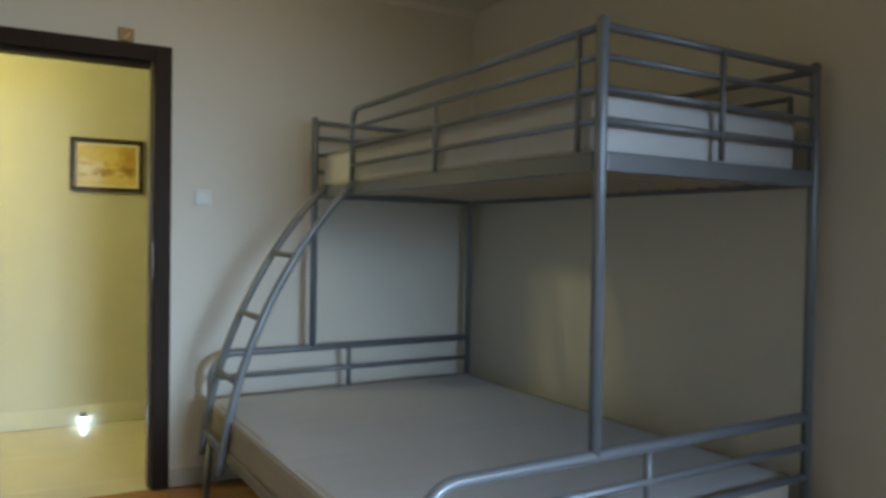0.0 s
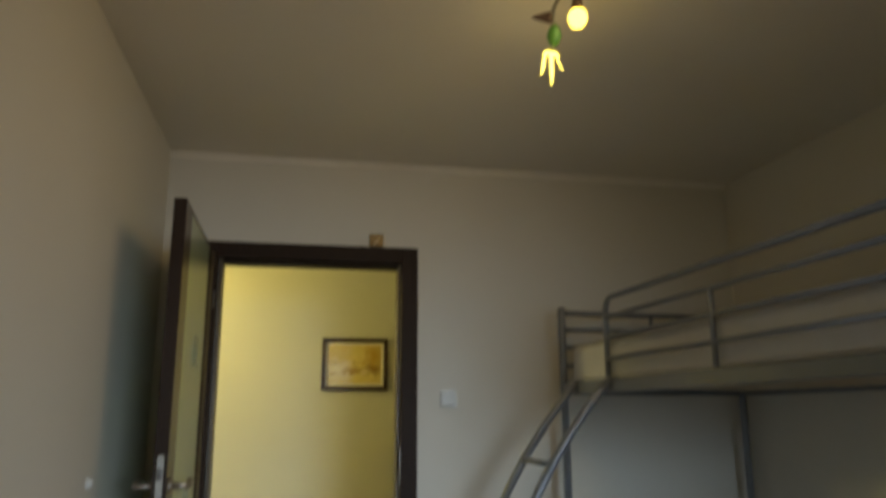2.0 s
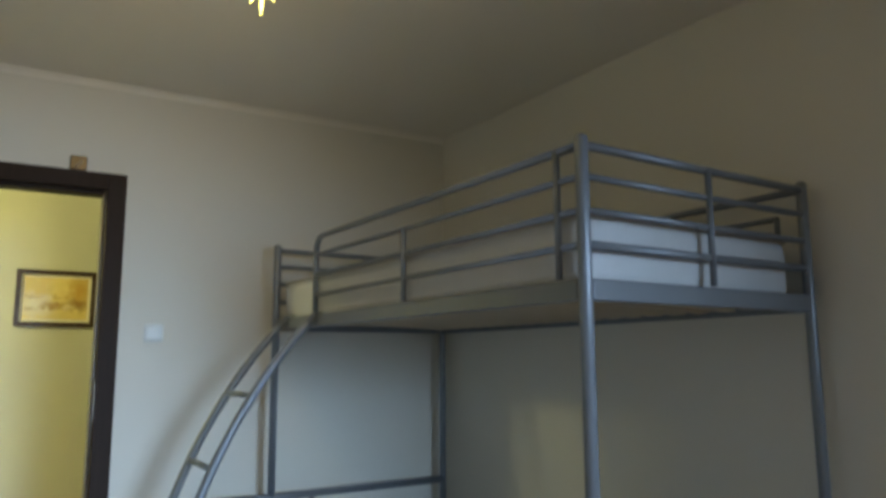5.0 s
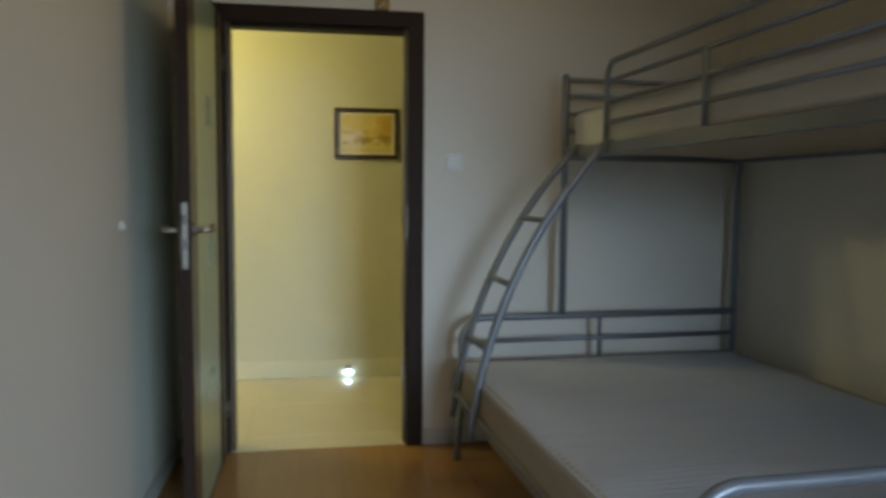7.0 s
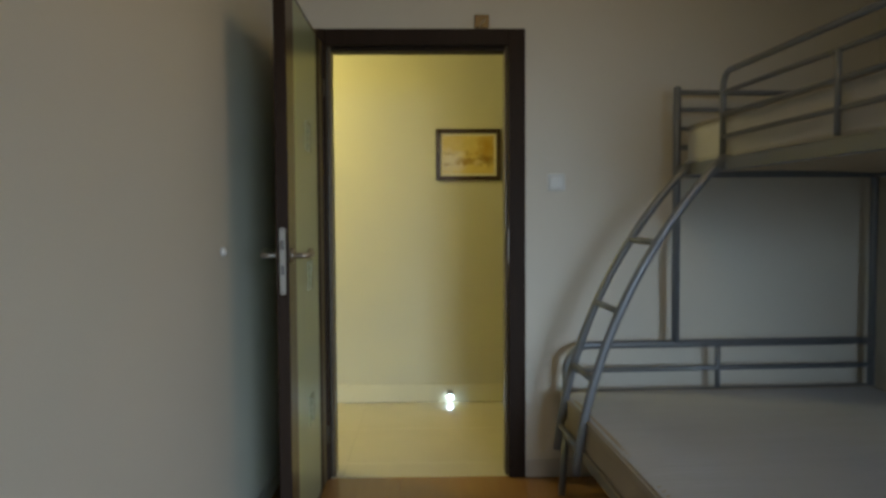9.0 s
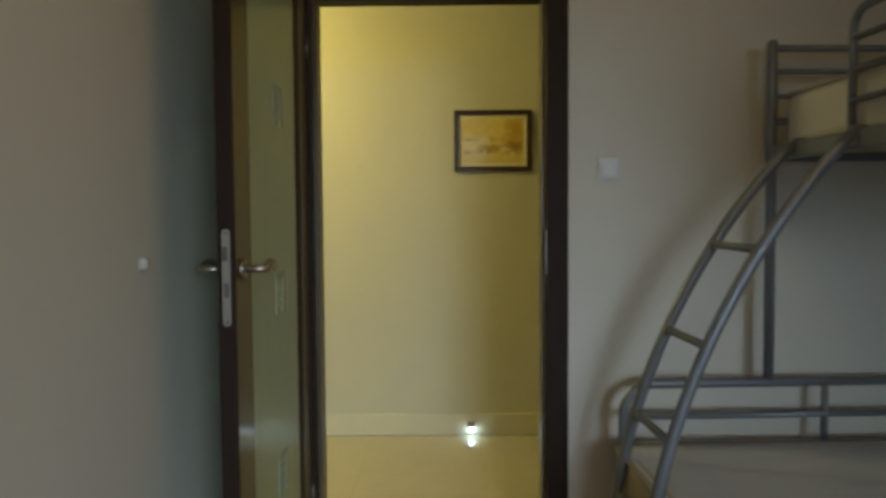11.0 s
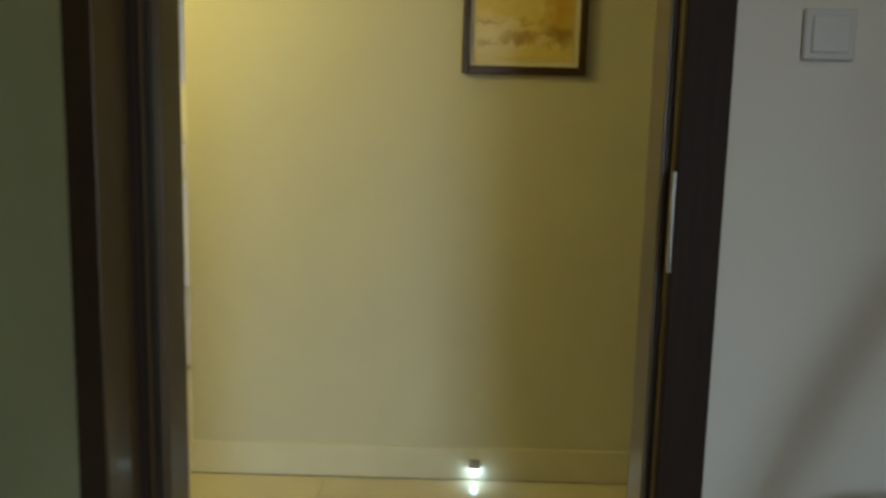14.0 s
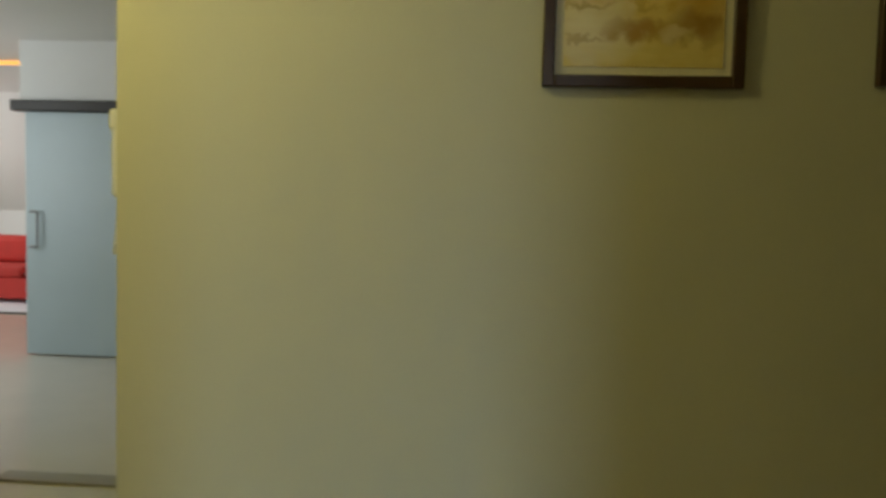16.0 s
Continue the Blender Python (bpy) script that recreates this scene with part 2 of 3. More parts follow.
def lathe(profile, sides=24):
    """Turn (radius, z) pairs about z."""
    bm = bmesh.new()
    rings = [[bm.verts.new((r * math.cos(2 * math.pi * k / sides), r * math.sin(2 * math.pi * k / sides), z)) for k in range(sides)] for r, z in profile]
    for a, b in zip(rings, rings[1:]):
        for k in range(sides):
            bm.faces.new((a[k], a[(k + 1) % sides], b[(k + 1) % sides], b[k])).smooth = True
    bm.faces.new(rings[0])
    bm.faces.new(rings[-1])
    bmesh.ops.recalc_face_normals(bm, faces=bm.faces)
    return bm


def moved(bm, m):
    bm.transform(m)
    return bm


def flat_shape(outline, thick):
    """A plate with the given outline in x, z and its thickness along y."""
    bm = bmesh.new()
    f = bm.faces.new([bm.verts.new((x, 0, z)) for x, z in outline])
    r = bmesh.ops.extrude_face_region(bm, geom=[f])
    for v in r["geom"]:
        if isinstance(v, bmesh.types.BMVert):
            v.co.y += thick
    bmesh.ops.recalc_face_normals(bm, faces=bm.faces)
    return bm


def wall(name, items, mat, m=None, label="painted plaster wall", category="wall"):
    bm = boxes(items)
    o = part(name, bm, mat)
    if m is not None:
        o.matrix_world = m
    return tagged(o, label, category, kind="structure")


# ---- the bedroom shell ----
XL, YB, YW, YH, ZC = -1.765, -3.0, 3.67, 3.775, 2.53   # left wall, back wall, door wall (room face, hall face), ceiling
RX = 1.0                                               # right wall, in the bed's own axes
DL, DR, DT = -1.575, -0.625, 2.085                      # hole in the door wall
wall("wall_door", [((XL - 0.12, YW, 0), (DL, YH, 2.62)), ((DR, YW, 0), (2.6, YH, 2.62)), ((DL, YW, DT), (DR, YH, 2.62))], WALL)
wall("wall_left", [((XL - 0.12, YB - 0.25, 0), (XL, YW, 2.62))], WALL)
WB, WT, W0, W1 = 0.92, 2.16, -0.32, 1.34              # bedroom window in the back wall
wall("wall_back", [((XL, YB - 0.25, 0), (W0, YB, 2.62)), ((W1, YB - 0.25, 0), (2.2, YB, 2.62)), ((W0, YB - 0.25, 0), (W1, YB, WB)), ((W0, YB - 0.25, WT), (W1, YB, 2.62))], WALL)
S0, S1, SB, ST = -3.08, -1.52, 0.90, 2.10             # side window, along the bed's own axis
wall("wall_right", [((RX, -4.75, 0), (RX + 0.3, S0, 2.62)), ((RX, S1, 0), (RX + 0.3, 2.4, 2.62)), ((RX, S0, 0), (RX + 0.3, S1, SB)), ((RX, S0, ST), (RX + 0.3, S1, 2.62))], WALL, BED)
c = part("ceiling", boxes([((XL - 0.1, YB - 0.1, ZC), (2.2, YW + 0.05, ZC + 0.12))]), CEIL)
tagged(c, "off-white matt painted plaster ceiling", "ceiling", kind="structure")
# plaster cove between walls and ceiling
cv = bmesh.new()
prof = [(0, -0.028), (0.006, -0.026), (0.010, -0.016), (0.016, -0.008), (0.024, -0.004), (0.026, 0)]
a = [cv.verts.new((XL, YW - x, ZC + z)) for x, z in prof]
b2 = [cv.verts.new((2.0, YW - x, ZC + z)) for x, z in prof]
for i in range(len(prof) - 1):
    cv.faces.new((a[i], a[i + 1], b2[i + 1], b2[i]))
tagged(part("trim", cv, CEIL), "slim plaster cornice where wall meets ceiling", "cornice", kind="structure")
for i, (lo, hi, m) in enumerate([((XL, YB, 0), (XL + 0.014, YW, 0.085), None), ((XL + 0.014, YW - 0.014, 0), (DL - 0.02, YW, 0.085), None),
                                 ((DR + 0.035, YW - 0.014, 0), (1.1, YW, 0.085), None), ((RX - 0.014, -4.4, 0), (RX, 2.1, 0.085), BED)]):
    o = part("baseboard", boxes([(lo, hi)], 0.004), SKIRT)
    if m is not None:
        o.matrix_world = m
    tagged(o, "low painted baseboard along the bedroom wall", "baseboard", kind="structure")

# bedroom window behind the camera
win = thing("window_1", pose(0, YB, 0), "white framed two-pane bedroom window", "window", kind="structure")
WM = (W0 + W1) / 2
part("window_frame", boxes([((W0, -0.17, WB), (W0 + 0.06, -0.10, WT)), ((W1 - 0.06, -0.17, WB), (W1, -0.10, WT)),
                            ((W0 + 0.06, -0.17, WB), (W1 - 0.06, -0.10, WB + 0.06)), ((W0 + 0.06, -0.17, WT - 0.06), (W1 - 0.06, -0.10, WT)),
                            ((WM - 0.04, -0.17, WB + 0.06), (WM + 0.04, -0.10, WT - 0.06))], 0.006), PLASTIC, win)
for x0, x1 in ((W0 + 0.06, WM - 0.04), (WM + 0.04, W1 - 0.06)):
    p = part("pane", boxes([((x0, -0.138, WB + 0.06), (x1, -0.13, WT - 0.06))]), PANE, win)
    p.visible_shadow = False
part("window_sill", boxes([((W0 - 0.04, -0.10, WB - 0.03), (W1 + 0.04, 0.10, WB))], 0.008), PLASTIC, win)

# side window of the bedroom
win3 = thing("window_3", BED @ pose(RX, 0, 0), "white framed two-pane side window", "window", kind="structure")
SM = (S0 + S1) / 2
part("window_frame", boxes([((0.12, S0, SB), (0.19, S0 + 0.06, ST)), ((0.12, S1 - 0.06, SB), (0.19, S1, ST)), ((0.12, S0 + 0.06, SB), (0.19, S1 - 0.06, SB + 0.06)),
                            ((0.12, S0 + 0.06, ST - 0.06), (0.19, S1 - 0.06, ST)), ((0.12, SM - 0.04, SB + 0.06), (0.19, SM + 0.04, ST - 0.06))], 0.006), PLASTIC, win3)
for y0, y1 in ((S0 + 0.06, SM - 0.04), (SM + 0.04, S1 - 0.06)):
    part("pane", boxes([((0.15, y0, SB + 0.06), (0.158, y1, ST - 0.06))]), PANE, win3).visible_shadow = False
part("window_sill", boxes([((-0.06, S0 - 0.03, SB - 0.03), (0.12, S1 + 0.03, SB))], 0.008), PLASTIC, win3)

# ---- hall and living room shell ----
XC, YP = -1.962, 5.100                                  # corner and face of the picture wall
YT = 6.39                                               # opening into the living room
wall("wall_picture", [((XC, YP, 0), (2.6, YP + 0.14, 2.62)), ((XC, YP + 0.14, 0), (XC + 0.14, YT, 2.62))], HALL, label="cream-yellow painted hall wall with a corner")
wall("wall_hall_end", [((2.6, YW, 0), (2.72, YP + 0.14, 2.62))], HALL, label="cream-yellow painted hall end wall")
wall("wall_hall_side", [((-4.6, YH, 0), (-4.48, YT, 2.62)), ((-4.6, YH - 0.12, 0), (XL - 0.12, YH - 0.004, 2.62))], HALL, label="cream-yellow painted hall side wall")
wall("wall_hall_skin", [((XL - 0.12, YH, 0), (DL, YH + 0.004, 2.62)), ((DR, YH, 0), (2.6, YH + 0.004, 2.62)), ((DL, YH, DT), (DR, YH + 0.004, 2.62))], HALL, label="cream-yellow paint on the hall side of the door wall")
XO = -3.216                                              # left edge of the opening
wall("wall_living", [((-4.48, YT, 0), (XO, YT + 0.035, 2.62)), ((XC, YT, 0), (-1.2, YT + 0.12, 2.62)), ((XO, YT, 2.2), (XC, YT + 0.12, 2.62))], HALL, label="cream-yellow painted wall beside the living-room opening")
c = part("ceiling", boxes([((-4.6, YH - 0.12, 2.50), (XL - 0.1, YT + 0.12, 2.62)), ((XL - 0.1, YH + 0.006, 2.50), (2.7, YP + 0.14, 2.62))]), CEIL)
tagged(c, "off-white painted hall ceiling", "ceiling", kind="structure")
o = part("trim", boxes([((XO, YT - 0.003, 0), (XO + 0.012, YT + 0.038, 2.2))], 0.002), material("brown_edge_strip", (0.085, 0.065, 0.042), 0.5, vary=0.15, scale=8, fine=90, bump=0.05))
tagged(o, "thin dark edge strip of the living-room opening", "door trim", kind="structure")

wall("wall_living_far", [((-9.0, 13.2, 0), (-1.0, 13.35, 1.0)), ((-9.0, 6.34, 0), (-8.85, 9.6, 2.7)), ((-9.0, 11.6, 0), (-8.85, 13.2, 2.7)), ((-9.0, 9.6, 0), (-8.85, 11.6, 0.9)), ((-9.0, 9.6, 2.2), (-8.85, 11.6, 2.7)), ((-1.2, 6.46, 0), (-1.05, 13.2, 2.7)), ((-9.0, YT, 0), (-7.3, YT + 0.12, 2.7)), ((-5.3, YT, 0), (-4.6, YT + 0.12, 2.7)), ((-7.3, YT, 0), (-5.3, YT + 0.12, 0.9)), ((-7.3, YT, 2.2), (-5.3, YT + 0.12, 2.7))], WHITE, label="white painted living-room wall")
slope = bmesh.new()
q = [slope.verts.new(p) for p in ((-9.0, 13.2, 1.0), (-1.0, 13.2, 1.0), (-1.0, 11.5, 2.38), (-9.0, 11.5, 2.38))]
q2 = [slope.verts.new(v.co + Vector((0, 0.12, 0.12))) for v in q]
slope.faces.new(q)
slope.faces.new(q2[::-1])
for i in range(4):
    slope.faces.new((q[i], q[(i + 1) % 4], q2[(i + 1) % 4], q2[i]))
tagged(part("wall_sloped", slope, WHITE), "white sloping attic wall in the living room", "wall", kind="structure")
c = part("ceiling", boxes([((-9.0, YT + 0.12, 2.38), (-1.0, 11.6, 2.6))]), WHITE)
tagged(c, "white living-room ceiling", "ceiling", kind="structure")

win2 = thing("window_2", pose(-6.3, YT, 0), "white framed living-room window", "window", kind="structure")
part("window_frame", boxes([((-1.0, 0.03, 0.9), (-0.93, 0.09, 2.2)), ((0.93, 0.03, 0.9), (1.0, 0.09, 2.2)), ((-0.93, 0.03, 0.9), (0.93, 0.09, 0.97)), ((-0.93, 0.03, 2.13), (0.93, 0.09, 2.2)), ((-0.04, 0.03, 0.97), (0.04, 0.09, 2.13))], 0.005), PLASTIC, win2)
for x0, x1 in ((-0.93, -0.04), (0.04, 0.93)):
    p = part("pane", boxes([((x0, 0.056, 0.97), (x1, 0.064, 2.13))]), PANE, win2)
    p.visible_shadow = False

# unseen window, added to go with the living-room fill lamp
win4 = thing("fill_window", pose(-9.0, 10.6, 0), "white framed unseen side window added for the living-room fill light", "window", kind="structure")
part("window_frame", boxes([((0.03, -1.0, 0.9), (0.09, -0.93, 2.2)), ((0.03, 0.93, 0.9), (0.09, 1.0, 2.2)), ((0.03, -0.93, 0.9), (0.09, 0.93, 0.97)), ((0.03, -0.93, 2.13), (0.09, 0.93, 2.2)), ((0.03, -0.04, 0.97), (0.09, 0.04, 2.13))], 0.005), PLASTIC, win4)
for y0, y1 in ((-0.93, -0.04), (0.04, 0.93)):
    part("pane", boxes([((0.056, y0, 0.97), (0.064, y1, 2.13))]), PANE, win4).visible_shadow = False

# ---- door frame and door leaf ----
frame_ob = thing("door_1", pose(0, 0, 0), "open dark wenge interior door in a matching frame", "door", kind="structure")
FW0, FW1 = YW - 0.016, YH + 0.015
JL, JR, JT = -1.501, -0.687, 2.018
for nm, lo, hi in (("casing", (-1.60, FW0, 0), (-1.522, YW, 2.11)), ("casing", (-0.674, FW0, 0), (-0.596, YW, 2.11)), ("casing", (-1.522, FW0, 2.034), (-0.674, YW, 2.11)),
                   ("casing", (-1.60, YH, 0), (-1.522, FW1, 2.11)), ("casing", (-0.674, YH, 0), (-0.596, FW1, 2.11)), ("casing", (-1.522, YH, 2.034), (-0.674, FW1, 2.11))):
    part(nm, boxes([(lo, hi)], 0.004), WENGE, frame_ob)
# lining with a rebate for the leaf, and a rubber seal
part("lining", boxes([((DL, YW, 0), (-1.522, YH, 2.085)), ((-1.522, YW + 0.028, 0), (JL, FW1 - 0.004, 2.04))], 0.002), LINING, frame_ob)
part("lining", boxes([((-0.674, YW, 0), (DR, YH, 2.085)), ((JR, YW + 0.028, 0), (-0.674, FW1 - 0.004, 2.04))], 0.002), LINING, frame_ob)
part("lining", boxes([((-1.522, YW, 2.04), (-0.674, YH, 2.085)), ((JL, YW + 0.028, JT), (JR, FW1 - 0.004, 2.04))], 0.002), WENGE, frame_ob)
part("seal", boxes([((-1.520, YW + 0.022, 0), (-1.515, YW + 0.028, 2.03)), ((-0.680, YW + 0.020, 0), (-0.6745, YW + 0.028, 2.03))]), BLACK, frame_ob, "black rubber seal")
part("strike_plate", boxes([((-0.678, FW0 - 0.0015, 1.022), (-0.6735, FW0 + 0.014, 1.184))], 0.0015), STEELS, frame_ob, "satin metal strike plate")

LEAF = pose(-1.535, 3.655, 0.0, 0, 0, 0)                # hinge line; the leaf stands open into the room
leaf = thing("door_leaf", LEAF @ pose(0, 0, 0, 0, 0, -89.45), "open dark wenge door leaf with a tall olive frosted glass pane", "door")
LW, LT, LH, LZ = 0.925, 0.042, 2.035, 0.008
GX0, GX1, GZ0, GZ1 = 0.195, 0.776, 0.030, 2.031
# hinge stile takes the same lit brown as the lining
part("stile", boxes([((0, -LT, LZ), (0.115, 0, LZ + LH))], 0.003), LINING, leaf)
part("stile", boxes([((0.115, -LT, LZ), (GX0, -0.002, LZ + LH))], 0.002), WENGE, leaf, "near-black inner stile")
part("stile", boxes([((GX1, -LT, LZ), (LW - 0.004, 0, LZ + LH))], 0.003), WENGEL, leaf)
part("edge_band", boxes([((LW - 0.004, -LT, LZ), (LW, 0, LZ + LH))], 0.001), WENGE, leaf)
part("rail", boxes([((GX0, -LT, LZ), (GX1, 0, GZ0))], 0.002), WENGEL, leaf)
part("rail", boxes([((GX0, -LT, GZ1), (GX1, 0, LZ + LH))], 0.002), WENGEL, leaf)
part("glass_pane", boxes([((GX0, -0.010, GZ0), (GX1, -0.003, GZ1))]), OLIVE, leaf, "olive green frosted glass pane")
for zc in (0.46, 1.01, 1.565):
    e = bmesh.new()
    for lo, hi in (((0.392, -0.060), (0.424, 0.044)), ((0.482, -0.060), (0.507, 0.044)), ((0.392, 0.044), (0.507, 0.063))):
        box(e, (lo[0], -0.003, zc + lo[1]), (hi[0], 0.0012, zc + hi[1]), 0.0012, 1)
    motif = part("glass_motif", e, ETCH, leaf, "pale raised rectangle on the glass")
    for k, dz in enumerate((-0.036, -0.006, 0.024)):
        part("glass_dot", moved(lathe([(0.0125, 0), (0.0115, 0.002), (0.006, 0.003)], 16), pose(0.447 + 0.005 * (k % 2), -0.003, zc + dz, -90, 0, 0)), ETCHD, motif, "darker green raised dot")
HZ, HX = 1.112, LW - 0.055
pl = [(0.010 * math.cos(radians(k)), 1.200 + 0.010 * math.sin(radians(k))) for k in range(0, 181, 20)] + [(0.010 * math.cos(radians(k)), 0.990 + 0.010 * math.sin(radians(k))) for k in range(180, 361, 20)]
part("lock_plate", moved(flat_shape(pl, 0.003), pose(LW + 0.002, -LT / 2, 0, 0, 0, 90)), SATIN, leaf, "satin metal lock plate")
for z in (0.989, 1.201):
    part("screw", moved(lathe([(0.004, 0), (0.0035, 0.0012), (0.001, 0.0014)], 12), pose(LW + 0.0015, -LT / 2, z, 0, 90, 0)), STEELD, leaf)
part("latch", boxes([((LW + 0.001, -LT / 2 - 0.007, 1.135), (LW + 0.011, -LT / 2 + 0.007, 1.168))], 0.003), STEELD, leaf, "dark steel latch bolt")
part("dead_bolt", boxes([((LW + 0.0015, -LT / 2 - 0.006, 1.048), (LW + 0.003, -LT / 2 + 0.006, 1.082))], 0.0006), STEELD, leaf)
for s, y0 in ((1, 0.0), (-1, -LT)):
    rose = part("handle_rose", moved(lathe([(0.0255, 0), (0.0255, 0.007), (0.023, 0.0095), (0.010, 0.010)], 28), pose(HX, y0, HZ, -90 * s, 0, 0)), SATIN, leaf, "round satin nickel rose")
    part("neck", tube([(HX, y0 + s * 0.006, HZ), (HX, y0 + s * 0.063, HZ)], 0.0098, 16), SATIN, leaf, "round satin nickel neck")
    pts = [(HX + 0.004, y0 + s * 0.058, HZ - 0.001)]
    for i in range(1, 13):
        u = i / 12
        pts.append((HX - 0.132 * u, y0 + s * (0.060 - 0.006 * u), HZ + 0.060 * u * (1 - u) - 0.012 * u * u))
    part("lever_handle", tube(pts, [0.0098] * 4 + [0.0104] * 5 + [0.0098, 0.0090, 0.0080, 0.0045], 14), SATIN, leaf, "satin nickel lever handle")
for z in (0.22, 1.84):
    part("hinge", tube([(0.004, 0.006, z - 0.04), (0.004, 0.006, z + 0.04)], 0.007, 12), STEELD, leaf)

# small wall bumper for the handle
tagged(part("door_stop", moved(lathe([(0.018, 0), (0.018, 0.008), (0.014, 0.016), (0.006, 0.019)], 20), pose(XL, 2.77, 1.126, 0, 90, 0)), PLASTIC), "round white plastic door bumper on the wall", "door stop")
# light switch
sw = thing("light_switch", pose(-0.449, YW, 1.400), "white plastic rocker light switch on the wall", "switch")
part("plate", boxes([((-0.0405, -0.009, -0.0395), (0.0405, 0, 0.0395))], 0.004), PLASTIC, sw)
part("rocker", boxes([((-0.030, -0.0135, -0.029), (0.030, -0.0085, 0.029))], 0.003), PLASTIC, sw)
# small brass plate above the frame
bx = thing("door_ornament", pose(-0.798, YW - 0.008, 2.112), "small tarnished brass plate standing on the door frame", "ornament")
part("plate", boxes([((-0.034, -0.006, 0), (0.034, 0.006, 0.062))], 0.003), BRASS, bx)
part("hook", tube([(-0.012, -0.008, 0.006), (-0.004, -0.011, 0.018), (0.006, -0.011, 0.026), (0.012, -0.008, 0.040)], 0.004, 10), SATIN, bx, "bright metal hook")

# ---- bunk bed ----
bed = thing("bunk_bed", BED, "silver-grey tubular steel bunk bed with a curved ladder", "bunk bed")
R1, R2, R3 = 0.0172, 0.0120, 0.0095
BW, BL, LX = 0.936, 2.076, -0.545
ZR = 0.6565
part("post", tube([(0, 0, ZR), (0, 0, 1.812), (0, 0, 1.820), (0, 0, 1.824)], [R1, R1, 0.013, 0.005], 18), STEEL, bed)
part("post", tube([(0, BL, ZR), (0, BL, 1.812), (0, BL, 1.820), (0, BL, 1.824)], [R1, R1, 0.013, 0.005], 18), STEEL, bed)
part("post", tube([(BW, 0, 0), (BW, 0, 1.812), (BW, 0, 1.820), (BW, 0, 1.824)], [R1, R1, 0.013, 0.005], 18), STEEL, bed)
part("post", tube([(BW, BL, 0), (BW, BL, 1.812), (BW, BL, 1.820), (BW, BL, 1.824)], [R1, R1, 0.013, 0.005], 18), STEEL, bed)
RC = 0.11
for y in (0.0, BL):
    zr, hx, dz = (ZR, LX + 0.04, -0.03) if y else (ZR, LX + 0.012, -0.015)
    path = [(hx, y, 0.245), (hx, y, zr - RC)] + arc((hx + RC, zr - RC), RC, 180, 90, 10, lambda u, v: (u, y, v))[1:] + [(0, y, zr), (BW, y, zr)]
    part("end_hoop", tube(path, R1, 18), STEEL, bed)
    part("leg", tube([(hx - (0.04 if y else 0), y - (0.085 if y else 0), 0), (hx, y, 0.26)], 0.0165, 16), STEEL, bed)
    for z in (0.572 + dz, 0.472 + dz):
        part("end_rail", tube([(hx, y, z), (BW, y, z)], R2, 12), STEEL, bed)
    part("end_upright", tube([(0.2, y, 0.472 + dz), (0.2, y, zr)], R2, 12), STEEL, bed)
    # the rails of the upper bunk's ends
    for z, r in ((1.795, R2), (1.717, R3), (1.633, R3), (1.548, R2)):
        part("end_rail", tube([(0, y, z), (BW, y, z)], r, 12), STEEL, bed)
    part("end_upright", tube([(0.47, y - 0.008 if y < 1 else y + 0.008, 1.47), (0.47, y - 0.008 if y < 1 else y + 0.008, 1.795)], R3, 12), STEEL, bed)
    part("end_plate", boxes([((0.012, y - 0.014, 1.413), (BW - 0.012, y + 0.014, 1.466))], 0.004), STEEL, bed)
for x in (0.0, BW):
    part("side_rail", boxes([((x - 0.014, 0.014, 1.413), (x + 0.014, BL - 0.014, 1.466))], 0.004), STEEL, bed)
for x in (LX + 0.02, BW - 0.02):
    part("lower_side_rail", boxes([((x - 0.014, 0.01, 0.262), (x + 0.014, BL - 0.01, 0.318))], 0.004), STEEL, bed)
# guard rails of the upper bunk
GY = 1.612
for x, y1 in ((0.0, GY), (BW, BL)):
    r = 0.06
    if x == 0.0:
        path = [(x, 0, 1.795), (x, y1 - r, 1.795)] + arc((y1 - r, 1.795 - r), r, 90, 0, 8, lambda u, v: (x, u, v))[1:] + [(x, y1, 1.45)]
        part("guard_hoop", tube(path, R2, 14), STEEL, bed)
        ups = (0.085, 0.86)
    else:
        part("guard_hoop", tube([(x, 0, 1.795), (x, y1, 1.795)], R2, 14), STEEL, bed)
        ups = (0.085, 1.03, 1.985)
    for z in (1.717, 1.633, 1.548):
        y0 = 0.085 if x else 0.0
        part("guard_rail", tube([(x, y0, z), (x, y1, z)], R3, 12), STEEL, bed)
    for y in ups:
        top = 1.795 if x == 0.0 and y < 0.1 else 1.717
        part("guard_upright", tube([(x - 0.006, y, 1.47), (x - 0.006, y, top)], R3, 12), STEEL, bed)
# sprung slats under both mattresses
for i in range(20):
    y = 0.07 + i * (BL - 0.14) / 19
    z = 1.43
    bm = bmesh.new()
    rows = []
    for k in range(9):
        u = k / 8
        x, h = 0.02 + u * (BW - 0.04), 0.012 * math.sin(u * math.pi)
        rows.append([bm.verts.new((x, y + dy, z + h + dz)) for dy, dz in ((-0.026, 0), (0.026, 0), (0.026, 0.008), (-0.026, 0.008))])
    for p, s in zip(rows, rows[1:]):
        for k in range(4):
            bm.faces.new((p[k], p[(k + 1) % 4], s[(k + 1) % 4], s[k]))
    bm.faces.new(rows[0])
    bm.faces.new(rows[-1][::-1])
    bmesh.ops.recalc_face_normals(bm, faces=bm.faces)
    part("slat", bm, SLAT, bed, "pale bent-wood slat")
for i in range(12):
    y = 0.08 + i * (BL - 0.16) / 11
    part("slat", boxes([((LX + 0.03, y - 0.03, 0.296), (BW - 0.03, y + 0.03, 0.308))], 0.002), SLAT, bed, "pale bent-wood slat")
